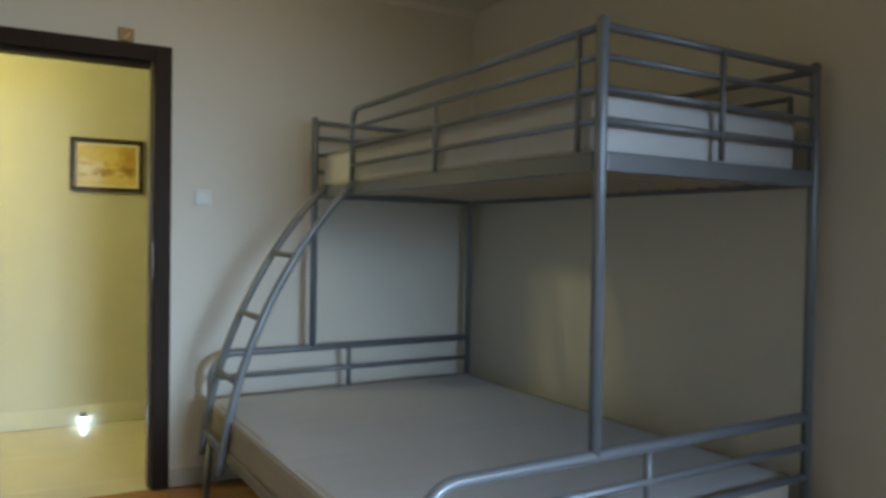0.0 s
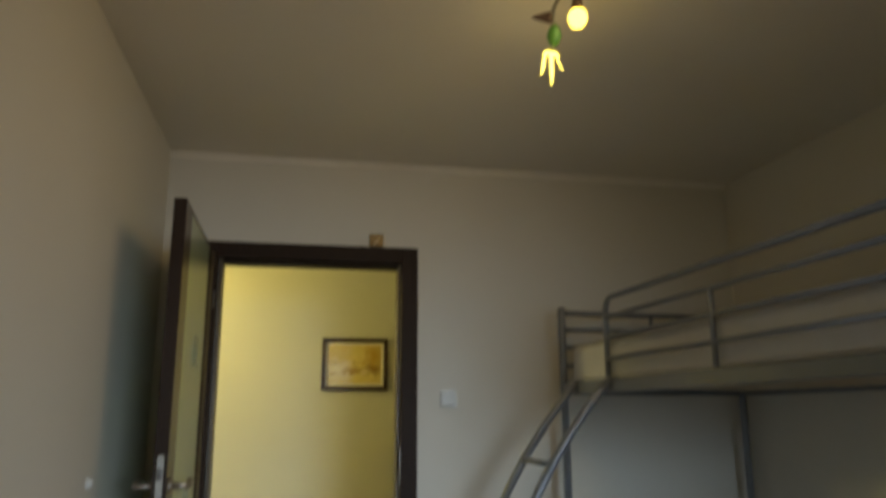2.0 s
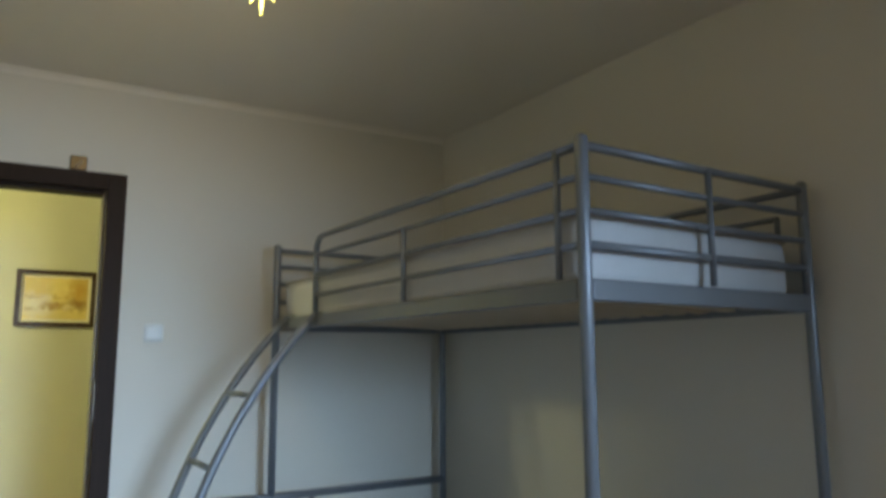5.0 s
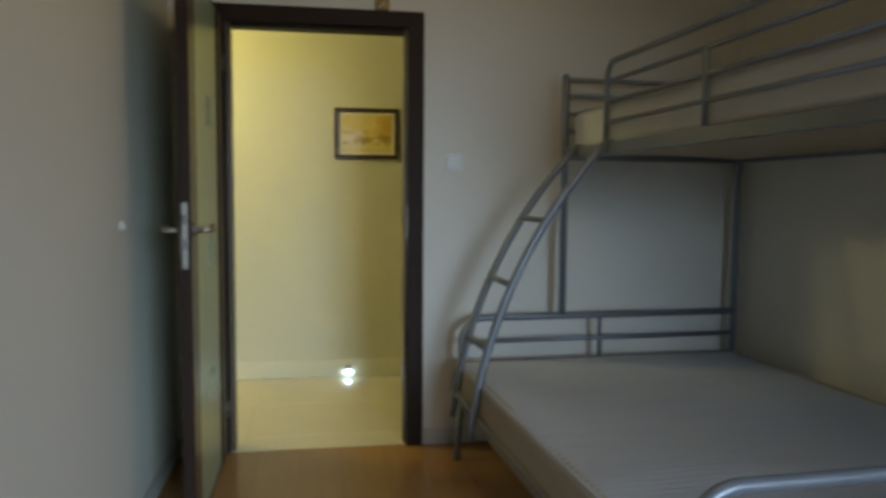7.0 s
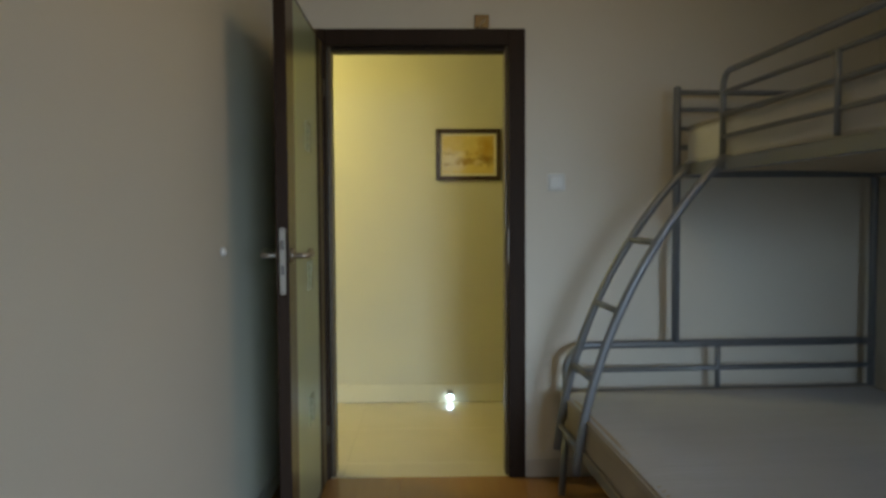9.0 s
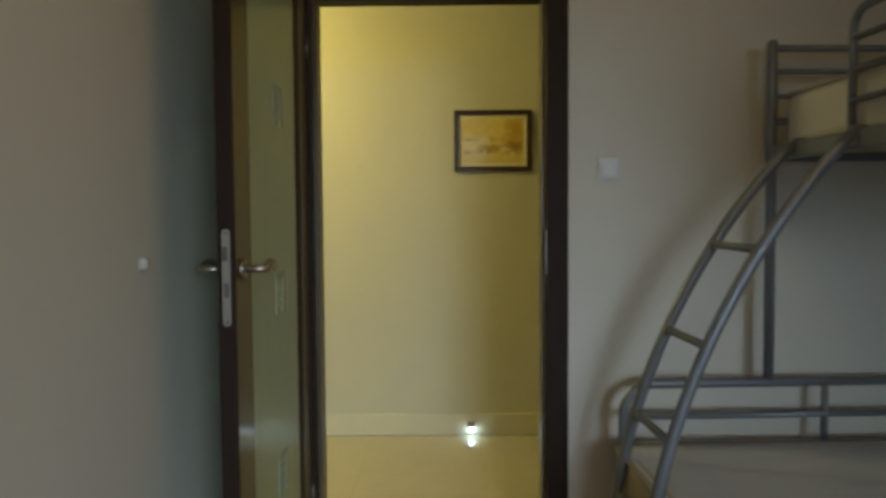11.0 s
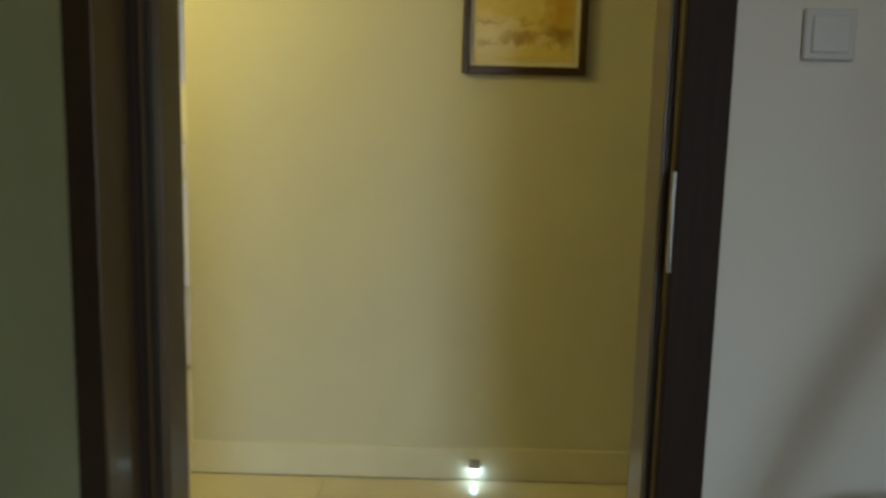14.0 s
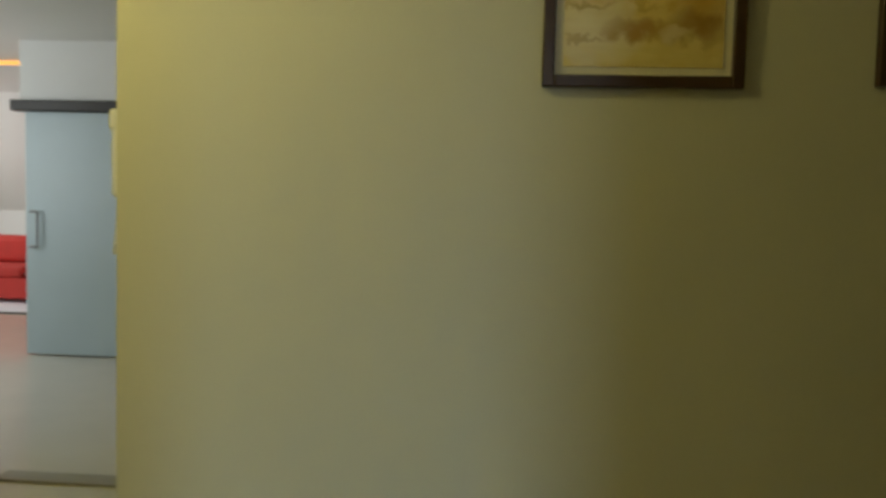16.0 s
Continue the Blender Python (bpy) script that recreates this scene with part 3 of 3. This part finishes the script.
part("centre_beam", boxes([((0.18, 0.01, 0.25), (0.22, BL - 0.01, 0.295))], 0.003), STEEL, bed)
# curved ladder: circle through top, middle and foot
LYN, LYF = 1.575, 1.90


def circle3(p, q, r):
    ax, ay, bx_, by_, cx, cy = *p, *q, *r
    d = 2 * (ax * (by_ - cy) + bx_ * (cy - ay) + cx * (ay - by_))
    ux = ((ax * ax + ay * ay) * (by_ - cy) + (bx_ * bx_ + by_ * by_) * (cy - ay) + (cx * cx + cy * cy) * (ay - by_)) / d
    uy = ((ax * ax + ay * ay) * (cx - bx_) + (bx_ * bx_ + by_ * by_) * (ax - cx) + (cx * cx + cy * cy) * (bx_ - ax)) / d
    return ux, uy, math.hypot(ax - ux, ay - uy)


LCX, LCZ, LR = circle3((-0.015, 1.46), (-0.405, 0.895), (-0.585, 0.25))


def ladder_x(z):
    return LCX - math.sqrt(LR * LR - (z - LCZ) ** 2)


for y in (LYN, LYF):
    zs = [1.46 - 1.22 * i / 28 for i in range(29)]
    part("ladder_rail", tube([(ladder_x(z), y, z) for z in zs], 0.0175, 16), STEEL, bed)
    part("hook_plate", boxes([((-0.030, y - 0.016, 1.42), (0.018, y + 0.016, 1.475))], 0.004), STEEL, bed)
for z in (1.140, 0.873, 0.606, 0.345):
    part("rung", tube([(ladder_x(z), LYN, z), (ladder_x(z), LYF, z)], 0.0125, 14), STEEL, bed)


def mattress(name, x0, x1, y0, y1, z0, z1, side, label):
    t = thing(name, BED, label, "mattress")
    core = boxes([((x0, y0, z0), (x1, y1, z1 - 0.006))], 0.038, 5)
    part("border", core, side, t, "stitched fabric border")
    # the quilted top sheet, gently uneven
    bm = bmesh.new()
    nx, ny = 28, 170
    grid = []
    for i in range(nx + 1):
        row = []
        for j in range(ny + 1):
            u, v = i / nx, j / ny
            x, y = x0 + 0.014 + u * (x1 - x0 - 0.028), y0 + 0.014 + v * (y1 - y0 - 0.028)
            edge = min(u * (x1 - x0), (1 - u) * (x1 - x0), v * (y1 - y0), (1 - v) * (y1 - y0))
            h = (0.010 + 0.003 * noise.noise(Vector((x * 3, y * 3, z1))) + 0.0009 * math.sin(y * 175 + 3 * noise.noise(Vector((x * 2, y * 2, 5)))) * max(0, 0.6 + 1.5 * noise.noise(Vector((x * 2.5, y * 2.5, 9))))) * (1 - math.exp(-edge / 0.03))
            row.append(bm.verts.new((x, y, z1 - 0.010 + h)))
        grid.append(row)
    for i in range(nx):
        for j in range(ny):
            bm.faces.new((grid[i][j], grid[i + 1][j], grid[i + 1][j + 1], grid[i][j + 1])).smooth = True
    part("top_cover", bm, LINEN, t, "grey-white quilted cover")
    r = 0.03
    for z in (z1 - 0.012, z0 + 0.012):
        p = []
        for cx, cy, a0 in ((x1 - r, y1 - r, 0), (x0 + r, y1 - r, 90), (x0 + r, y0 + r, 180), (x1 - r, y0 + r, 270)):
            p += arc((cx, cy), r, a0, a0 + 90, 5, lambda u, v: (u, v, z))
        part("piping", tube(p, 0.005, 8, closed=True), PIPING, t)
    return t


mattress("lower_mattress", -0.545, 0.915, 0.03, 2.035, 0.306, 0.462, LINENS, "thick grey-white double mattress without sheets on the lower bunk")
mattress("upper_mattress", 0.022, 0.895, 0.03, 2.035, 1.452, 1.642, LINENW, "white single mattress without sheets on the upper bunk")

# ---- ceiling lamp ----
LX0, LY0 = -0.43, 1.85
lamp = thing("ceiling_lamp", pose(LX0, LY0, ZC), "curved three-bulb children's ceiling lamp with green and yellow flowers", "ceiling lamp")


def at_lamp(x, y, z):
    return x - LX0, y - LY0, z - ZC


part("canopy", moved(lathe([(0.040, 0), (0.040, -0.012), (0.034, -0.020), (0.010, -0.024)], 28), pose(*at_lamp(-0.422, 1.805, ZC))), GREY, lamp, "round grey metal canopy")
wave = [(-0.402, 1.66, 2.485), (-0.405, 1.72, 2.482), (-0.418, 1.79, 2.485), (-0.440, 1.85, 2.475), (-0.444, 1.90, 2.468), (-0.462, 1.96, 2.462), (-0.466, 2.02, 2.452), (-0.455, 2.07, 2.440)]
part("arm", tube([at_lamp(*p) for p in wave], 0.0055, 10), GREY, lamp, "wavy grey metal arm")
part("stem", tube([at_lamp(-0.422, 1.805, 2.515), at_lamp(-0.420, 1.795, 2.485)], 0.006, 10), GREY, lamp)
for (x, y, z), (ax, ay) in zip(BULBS[:2], ((-0.410, 1.715), (-0.440, 1.895))):
    part("socket", tube([at_lamp(ax, ay, 2.478), at_lamp(x + (ax - x) * 0.5, y + (ay - y) * 0.5, z + 0.060), at_lamp(x, y, z + 0.024)], [0.006, 0.012, 0.017], 14), BROWN, lamp, "brown lamp socket")
    o = part("bulb", moved(lathe([(0.005, -0.028), (0.016, -0.023), (0.0235, -0.011), (0.0262, 0.001), (0.0235, 0.013), (0.016, 0.023), (0.009, 0.030)], 20), pose(*at_lamp(x, y, z))), BULB, lamp, "glowing warm light bulb")
    o.visible_shadow = False
x, y, z = at_lamp(*BULBS[2])
o = part("lit_shade", tube([(x - 0.023, y, z + 0.006), (x - 0.012, y, z + 0.009), (x + 0.012, y - 0.004, z + 0.004), (x + 0.024, y - 0.006, z - 0.002)], [0.004, 0.0075, 0.0075, 0.004], 10), LITGLASS, lamp, "lit glass flower cup")
o.visible_shadow = False
for dx, dy, lean, ln, wd in ((-0.018, 0.004, -0.014, 0.060, 0.0048), (0.000, -0.004, -0.002, 0.094, 0.0062), (0.021, 0.006, 0.020, 0.036, 0.0026)):
    o = part("petal", moved(tube([(0, 0, 0.004), (lean * 0.2, 0, -ln * 0.3), (lean * 0.5, 0, -ln * 0.7), (lean, 0, -ln)], [wd * 0.7, wd, wd * 0.8, 0.0012], 8), pose(x + dx, y + dy, z - 0.002)), LITGLASS, lamp, "hanging lit glass petal")
    o.visible_shadow = False
part("leaf_bud", moved(lathe([(0.004, -0.036), (0.016, -0.024), (0.022, -0.004), (0.016, 0.020), (0.005, 0.034)], 18), pose(*at_lamp(-0.441, 2.095, 2.408), 8, 0, 0)), GREEN, lamp, "green bud shade")
part("cone", moved(lathe([(0.020, 0), (0.016, 0.015), (0.008, 0.045), (0.002, 0.060)], 18), pose(*at_lamp(-0.458, 2.055, 2.440), 0, -80, -25)), BROWN, lamp, "brown glass cone")
for yx, yy in ((-0.464, 1.880), (-0.412, 1.898)):
    part("flower_disc", moved(lathe([(0.002, 0.003), (0.022, 0.003), (0.027, 0), (0.022, -0.003), (0.002, -0.003)], 22), pose(*at_lamp(yx, yy, 2.462), -25, 10, 0)), YELLOW, lamp, "yellow round petal")
horse = [at_lamp(-0.402 + 0.030 * math.cos(radians(k)) * (1 + 0.15 * math.sin(radians(k))), 1.660 + 0.028 * math.sin(radians(k)), 2.470 + 0.006 * math.cos(radians(2 * k))) for k in range(-40, 241, 20)]
part("flower_ring", tube(horse, [0.0065 + 0.004 * abs(math.cos(i / 14 * math.pi)) for i in range(15)], 12), GREEN, lamp, "open green ring petal")

# ---- hall things ----
ART = bpy.data.materials.new("sepia_landscape_print")
ART.use_nodes = True
an, al = ART.node_tree.nodes, ART.node_tree.links
ab = an["Principled BSDF"]
ab.inputs["Roughness"].default_value = 0.25
tc = an.new("ShaderNodeTexCoord")


def maths(op, a, b):
    n = an.new("ShaderNodeMath")
    n.operation = op
    for i, v in enumerate((a, b)):
        if isinstance(v, (int, float)):
            n.inputs[i].default_value = v
        else:
            al.new(v, n.inputs[i])
    return n.outputs[0]


sep = an.new("ShaderNodeSeparateXYZ")
al.new(tc.outputs["Object"], sep.inputs[0])
nz = an.new("ShaderNodeTexNoise")
nz.inputs["Scale"].default_value = 26
nz.inputs["Detail"].default_value = 8
al.new(tc.outputs["Object"], nz.inputs["Vector"])
blur = maths("MULTIPLY", maths("SUBTRACT", nz.outputs["Fac"], 0.5), 0.10)


def blob(cx, cz, rx, rz):
    dx = maths("DIVIDE", maths("SUBTRACT", maths("ADD", sep.outputs["X"], blur), cx), rx)
    dz = maths("DIVIDE", maths("SUBTRACT", maths("ADD", sep.outputs["Z"], blur), cz), rz)
    s = an.new("ShaderNodeMath")
    s.operation = "MULTIPLY_ADD"
    al.new(dz, s.inputs[0])
    al.new(dz, s.inputs[1])
    al.new(maths("MULTIPLY", dx, dx), s.inputs[2])
    r = an.new("ShaderNodeMapRange")
    r.inputs["From Min"].default_value, r.inputs["From Max"].default_value = 1.5, 0.0
    al.new(s.outputs[0], r.inputs["Value"])
    return r.outputs[0]


def tint(under, fac, colour, amount):
    m = an.new("ShaderNodeMix")
    m.data_type = "RGBA"
    al.new(maths("MULTIPLY", fac, amount), m.inputs["Factor"])
    if isinstance(under, tuple):
        m.inputs["A"].default_value = (*under, 1)
    else:
        al.new(under, m.inputs["A"])
    m.inputs["B"].default_value = (*colour, 1)
    return m.outputs["Result"]


streak = an.new("ShaderNodeTexNoise")
streak.inputs["Scale"].default_value = 14
streak.inputs["Detail"].default_value = 6
stretch_map = an.new("ShaderNodeMapping")
stretch_map.inputs["Scale"].default_value = (0.7, 1, 4.5)
al.new(tc.outputs["Object"], stretch_map.inputs["Vector"])
al.new(stretch_map.outputs["Vector"], streak.inputs["Vector"])
wash = maths("MULTIPLY", streak.outputs["Fac"], streak.outputs["Fac"])
c0 = tint((0.86, 0.72, 0.30), nz.outputs["Fac"], (0.66, 0.46, 0.10), 0.7)
c0 = tint(c0, blob(-0.11, -0.045, 0.10, 0.075), (0.86, 0.80, 0.62), 0.85)
c0 = tint(c0, blob(0.125, 0.055, 0.065, 0.085), (0.55, 0.30, 0.035), 0.80)
c0 = tint(c0, blob(0.115, -0.035, 0.060, 0.040), (0.30, 0.15, 0.025), 0.85)
c0 = tint(c0, blob(-0.005, -0.045, 0.075, 0.028), (0.42, 0.23, 0.05), 0.85)
c0 = tint(c0, blob(0.055, -0.055, 0.025, 0.016), (0.80, 0.66, 0.36), 0.8)
c0 = tint(c0, blob(-0.125, 0.008, 0.055, 0.010), (0.40, 0.27, 0.08), 0.7)
c0 = tint(c0, blob(0.0, 0.010, 0.05, 0.008), (0.45, 0.28, 0.06), 0.5)
c0 = tint(c0, blob(-0.13, -0.068, 0.06, 0.007), (0.42, 0.28, 0.10), 0.6)
c0 = tint(c0, wash, (0.42, 0.26, 0.06), 0.38)
al.new(c0, ab.inputs["Base Color"])


def framed_picture(x0, x1, z0, z1, label):
    cx, cz = (x0 + x1) / 2, (z0 + z1) / 2
    hw, hh, fw = (x1 - x0) / 2, (z1 - z0) / 2, 0.026
    t = thing("framed_picture", pose(cx, YP, cz), label, "picture", "pictures along the hall")
    part("frame", boxes([((-hw, -0.022, -hh), (-hw + fw, -0.001, hh)), ((hw - fw, -0.022, -hh), (hw, -0.001, hh)),
                         ((-hw + fw, -0.022, -hh), (hw - fw, -0.001, -hh + fw)), ((-hw + fw, -0.022, hh - fw), (hw - fw, -0.001, hh))], 0.003), FRAME, t)
    part("mount", boxes([((-hw + fw, -0.009, -hh + fw), (hw - fw, -0.004, hh - fw))]), PLASTER, t, "cream mount card")
    part("print", boxes([((-hw + fw + 0.018, -0.0115, -hh + fw + 0.018), (hw - fw - 0.018, -0.009, hh - fw - 0.018))]), ART, t, "sepia landscape print")
    return t


framed_picture(-0.999, -0.572, 1.480, 1.815, "sepia landscape print in a dark wooden frame")
framed_picture(-0.300, 0.127, 1.490, 1.825, "second sepia landscape print in a dark wooden frame")

# tile skirting along the picture wall
for lo, hi in (((XC - 0.010, YP - 0.010, 0), (2.6, YP, 0.124)), ((XC - 0.010, YP, 0), (XC, YT, 0.122)), ((XO - 1.35, YT - 0.01, 0), (XO, YT, 0.122))):
    tagged(part("baseboard", boxes([(lo, hi)], 0.003), TILEBASE), "cream tile skirting along the hall wall", "baseboard", kind="structure")

nl = thing("night_light", pose(-0.912, YP - 0.010, 0.034), "small white LED night light fixed to the skirting", "night light")
part("body", boxes([((-0.018, -0.016, 0.012), (0.018, 0, 0.046))], 0.004), GREY, nl)
part("led_lens", boxes([((-0.014, -0.017, -0.006), (0.014, -0.002, 0.0125))], 0.003), LED, nl, "glowing white LED lens").visible_shadow = False

ph = thing("intercom_phone", pose(XC, 5.195, 1.32), "white plastic wall intercom handset with a coiled cord", "intercom")
part("base", boxes([((-0.030, -0.045, -0.11), (0, 0.045, 0.11))], 0.008), WHITE, ph)
part("handset", boxes([((-0.052, -0.030, -0.105), (-0.028, 0.018, 0.105))], 0.014, 4), WHITE, ph)
part("earpiece", boxes([((-0.058, -0.032, 0.055), (-0.030, 0.020, 0.108))], 0.012, 3), WHITE, ph)
part("cord", tube([(-0.03 - 0.006 * math.cos(k * 1.3) - 0.012 * math.sin(k / 60 * math.pi), -0.02 + 0.006 * math.sin(k * 1.3), -0.11 - 0.13 * math.sin(k / 60 * math.pi)) for k in range(61)], 0.0025, 6), WHITE, ph)

# hall ceiling lamp
hl = thing("hall_ceiling_lamp", pose(-2.45, 4.28, 2.50), "round frosted hall ceiling lamp, lit", "ceiling lamp")
part("base", lathe([(0.13, 0), (0.13, -0.02), (0.10, -0.03)], 28), PLASTIC, hl)
o = part("glass_bowl", lathe([(0.12, -0.028), (0.135, -0.05), (0.12, -0.09), (0.08, -0.115), (0.02, -0.125)], 28), glow("frosted_lit_bowl", (1.0, 0.80, 0.42), 3.0), hl)
o.visible_shadow = False

# threshold strip and floor stop at the living-room opening
tagged(part("door_sill", boxes([((XO + 0.022, YT - 0.015, 0), (XC, YT + 0.095, 0.010))], 0.003), material("grey_threshold", (0.30, 0.28, 0.22), 0.4, vary=0.1, scale=9, fine=120, bump=0.05)), "grey threshold strip at the living-room opening", "threshold", kind="structure")
tagged(part("floor_stop", moved(lathe([(0.020, 0), (0.022, 0.01), (0.016, 0.025), (0.006, 0.03)], 18), pose(-2.569, 6.308, 0)), BLACK), "small dark rubber door stop on the floor", "door stop")

# ---- living room things ----
SD = pose(-4.646, 8.782, 0)
sl = thing("sliding_door", SD, "pale blue frosted glass sliding door under a dark wooden track cover", "sliding door")
pn = part("door_panel", boxes([((0, 0, 0.010), (0.855, 0.036, 1.843))], 0.003), BLUEGLASS, sl, "pale blue frosted glass panel")
part("handle", tube([(0.050, 0.002, 1.095), (0.050, -0.030, 1.095), (0.058, -0.036, 1.095), (0.108, -0.036, 1.095), (0.114, -0.036, 1.089), (0.114, -0.036, 0.836), (0.108, -0.036, 0.830), (0.058, -0.036, 0.830), (0.050, -0.030, 0.830), (0.050, 0.002, 0.830)], 0.008, 10), STEELD, pn, "dark steel bar handle")
part("handle", tube([(0.040, 0.034, 0.830), (0.0, 0.062, 0.830), (-0.022, 0.066, 0.836), (-0.022, 0.066, 1.089), (0.0, 0.062, 1.095), (0.040, 0.034, 1.095)], 0.009, 10), SATIN, pn, "satin bar handle")
part("track_cover", boxes([((-0.091, -0.050, 1.846), (0.954, 0.036, 1.927))], 0.010), BLACK, sl, "dark wooden track cover")
part("side_frame", boxes([((0.857, -0.020, 0), (0.950, 0.038, 1.845))], 0.004), BLACK, sl, "dark wooden upright")
wall("wall_pier", [((-4.610, 8.822, 0), (-1.2, 8.95, 1.84)), ((-4.715, 8.822, 1.84), (-1.2, 8.95, 2.38))], WHITE, label="white painted wall behind the sliding door")
tagged(part("baseboard", boxes([((-3.690, 8.806, 0), (-1.2, 8.822, 0.10))], 0.003), WHITE), "white baseboard beside the sliding door", "baseboard", kind="structure")
sofa = thing("sofa", pose(-6.3, 11.6, 0), "red fabric sofa with loose cushions", "sofa")
part("base", boxes([((-1.1, -0.40, 0.06), (1.1, 0.45, 0.30))], 0.03, 3), RED, sofa)
for x in (-0.55, 0.55):
    part("seat_cushion", boxes([((x - 0.54, -0.42, 0.30), (x + 0.54, 0.30, 0.42))], 0.05, 4), RED, sofa)
    part("back_cushion", boxes([((x - 0.54, 0.10, 0.42), (x + 0.54, 0.34, 0.74))], 0.07, 4), RED, sofa)
part("backrest", boxes([((-1.1, 0.32, 0.30), (1.1, 0.50, 0.70))], 0.05, 3), RED, sofa)
for x in (-1.2, 1.1):
    part("armrest", boxes([((x, -0.40, 0.06), (x + 0.2, 0.50, 0.60))], 0.05, 3), RED, sofa)
for x in (-1.0, 1.0):
    for y in (-0.32, 0.38):
        part("foot", lathe([(0.03, 0), (0.035, 0.065)], 12), BLACK, sofa).location = (x, y, 0)
rg = thing("rug", pose(-6.3, 11.05, 0.006), "pale rug with a dark border in front of the sofa", "rug")
part("pile", boxes([((-1.3, -0.42, 0), (1.3, 0.55, 0.010))], 0.004), RUG, rg)
part("border", boxes([((-1.34, -0.46, 0), (1.34, -0.42, 0.008)), ((-1.34, 0.55, 0), (1.34, 0.59, 0.008)), ((-1.34, -0.42, 0), (-1.3, 0.55, 0.008)), ((1.3, -0.42, 0), (1.34, 0.55, 0.008))]), RUGEDGE, rg)
cl = thing("cove_light", pose(-5.55, 9.6, 2.33), "warm orange light strip under the ceiling", "lamp")
part("housing", boxes([((-0.5, 0, 0), (0.45, 0.10, 0.05))], 0.004), WHITE, cl)
part("light_strip", boxes([((-0.5, -0.012, 0.008), (0.45, 0.0, 0.042))], 0.003), COVE, cl, "glowing orange strip")

# ---- floors, laid piece by piece ----
fl = part("floor", boxes([((XL - 0.05, YB - 0.05, -0.12), (2.2, YW + 0.012, -0.006))]), BLACK)
tagged(fl, "honey oak laminate bedroom floor", "floor", kind="structure")
PW, PL = 0.192, 1.28
meshes = {}


def plank_mesh(w, l, mat, name, h=0.010, bev=0.0006):
    key = (round(w, 3), round(l, 3), name)
    if key not in meshes:
        bm = boxes([((0, 0, -h), (w, l, 0))], bev, 1)
        me = bpy.data.meshes.new(name)
        bm.to_mesh(me)
        bm.free()
        me.materials.append(mat)
        meshes[key] = me
    return meshes[key]


def piece(name, me, parent, x, y, z):
    o = new(name, me)
    o.parent = parent
    o.location = (x, y, z)
    return o


i = 0
x = XL
while x < 1.5:
    y = YB - (i * 0.47) % PL
    while y < YW:
        y0, y1 = max(y, YB), min(y + PL, YW + 0.012)
        if y1 - y0 > 0.05:
            piece("plank", plank_mesh(PW - 0.0003, y1 - y0 - 0.0004, OAK, "plank"), fl, x, y0, 0)
        y += PL
    x += PW
    i += 1
hf = part("floor", boxes([((-4.6, YW + 0.012, -0.12), (2.7, YT - 0.01, -0.003))]), GROUT)
tagged(hf, "polished cream tiled hall floor", "floor", kind="structure")
TS = 0.60
ys = [YW + 0.014, 3.885, 4.485, 5.085, 5.685, YT - 0.012]
for y0, y1 in zip(ys, ys[1:]):
    x = -4.466
    while x < 2.6:
        if y0 < 5.0 or x < XC:
            x1 = x + TS
            if y0 >= 5.0:
                x1 = min(x1, XC)
            piece("tile", plank_mesh(x1 - x - 0.002, y1 - y0 - 0.002, TILE, "tile", 0.008, 0.0008), hf, x, y0, 0)
        x += TS
lf = part("floor", boxes([((-9.0, YT - 0.01, -0.12), (-1.0, 13.3, 0.0))]), material("pale_living_tile", (0.66, 0.62, 0.52), 0.12, vary=0.05, scale=3, fine=60, bump=0.01))
tagged(lf, "glossy pale living-room floor", "floor", kind="structure")
tagged(part("ground", boxes([((-60, -60, -0.6), (60, 60, -0.3))]), material("grass_ground", (0.06, 0.09, 0.03), 0.9, vary=0.3, scale=2, fine=30, bump=0.3)), "grassy ground outside the house", "ground", kind="structure")
# outer roof slab above all rooms
tagged(part("roof", boxes([((-9.2, YB - 0.3, 2.75), (3.0, 13.4, 2.9))]), WHITE), "plain slab above the rooms", "roof", kind="structure")
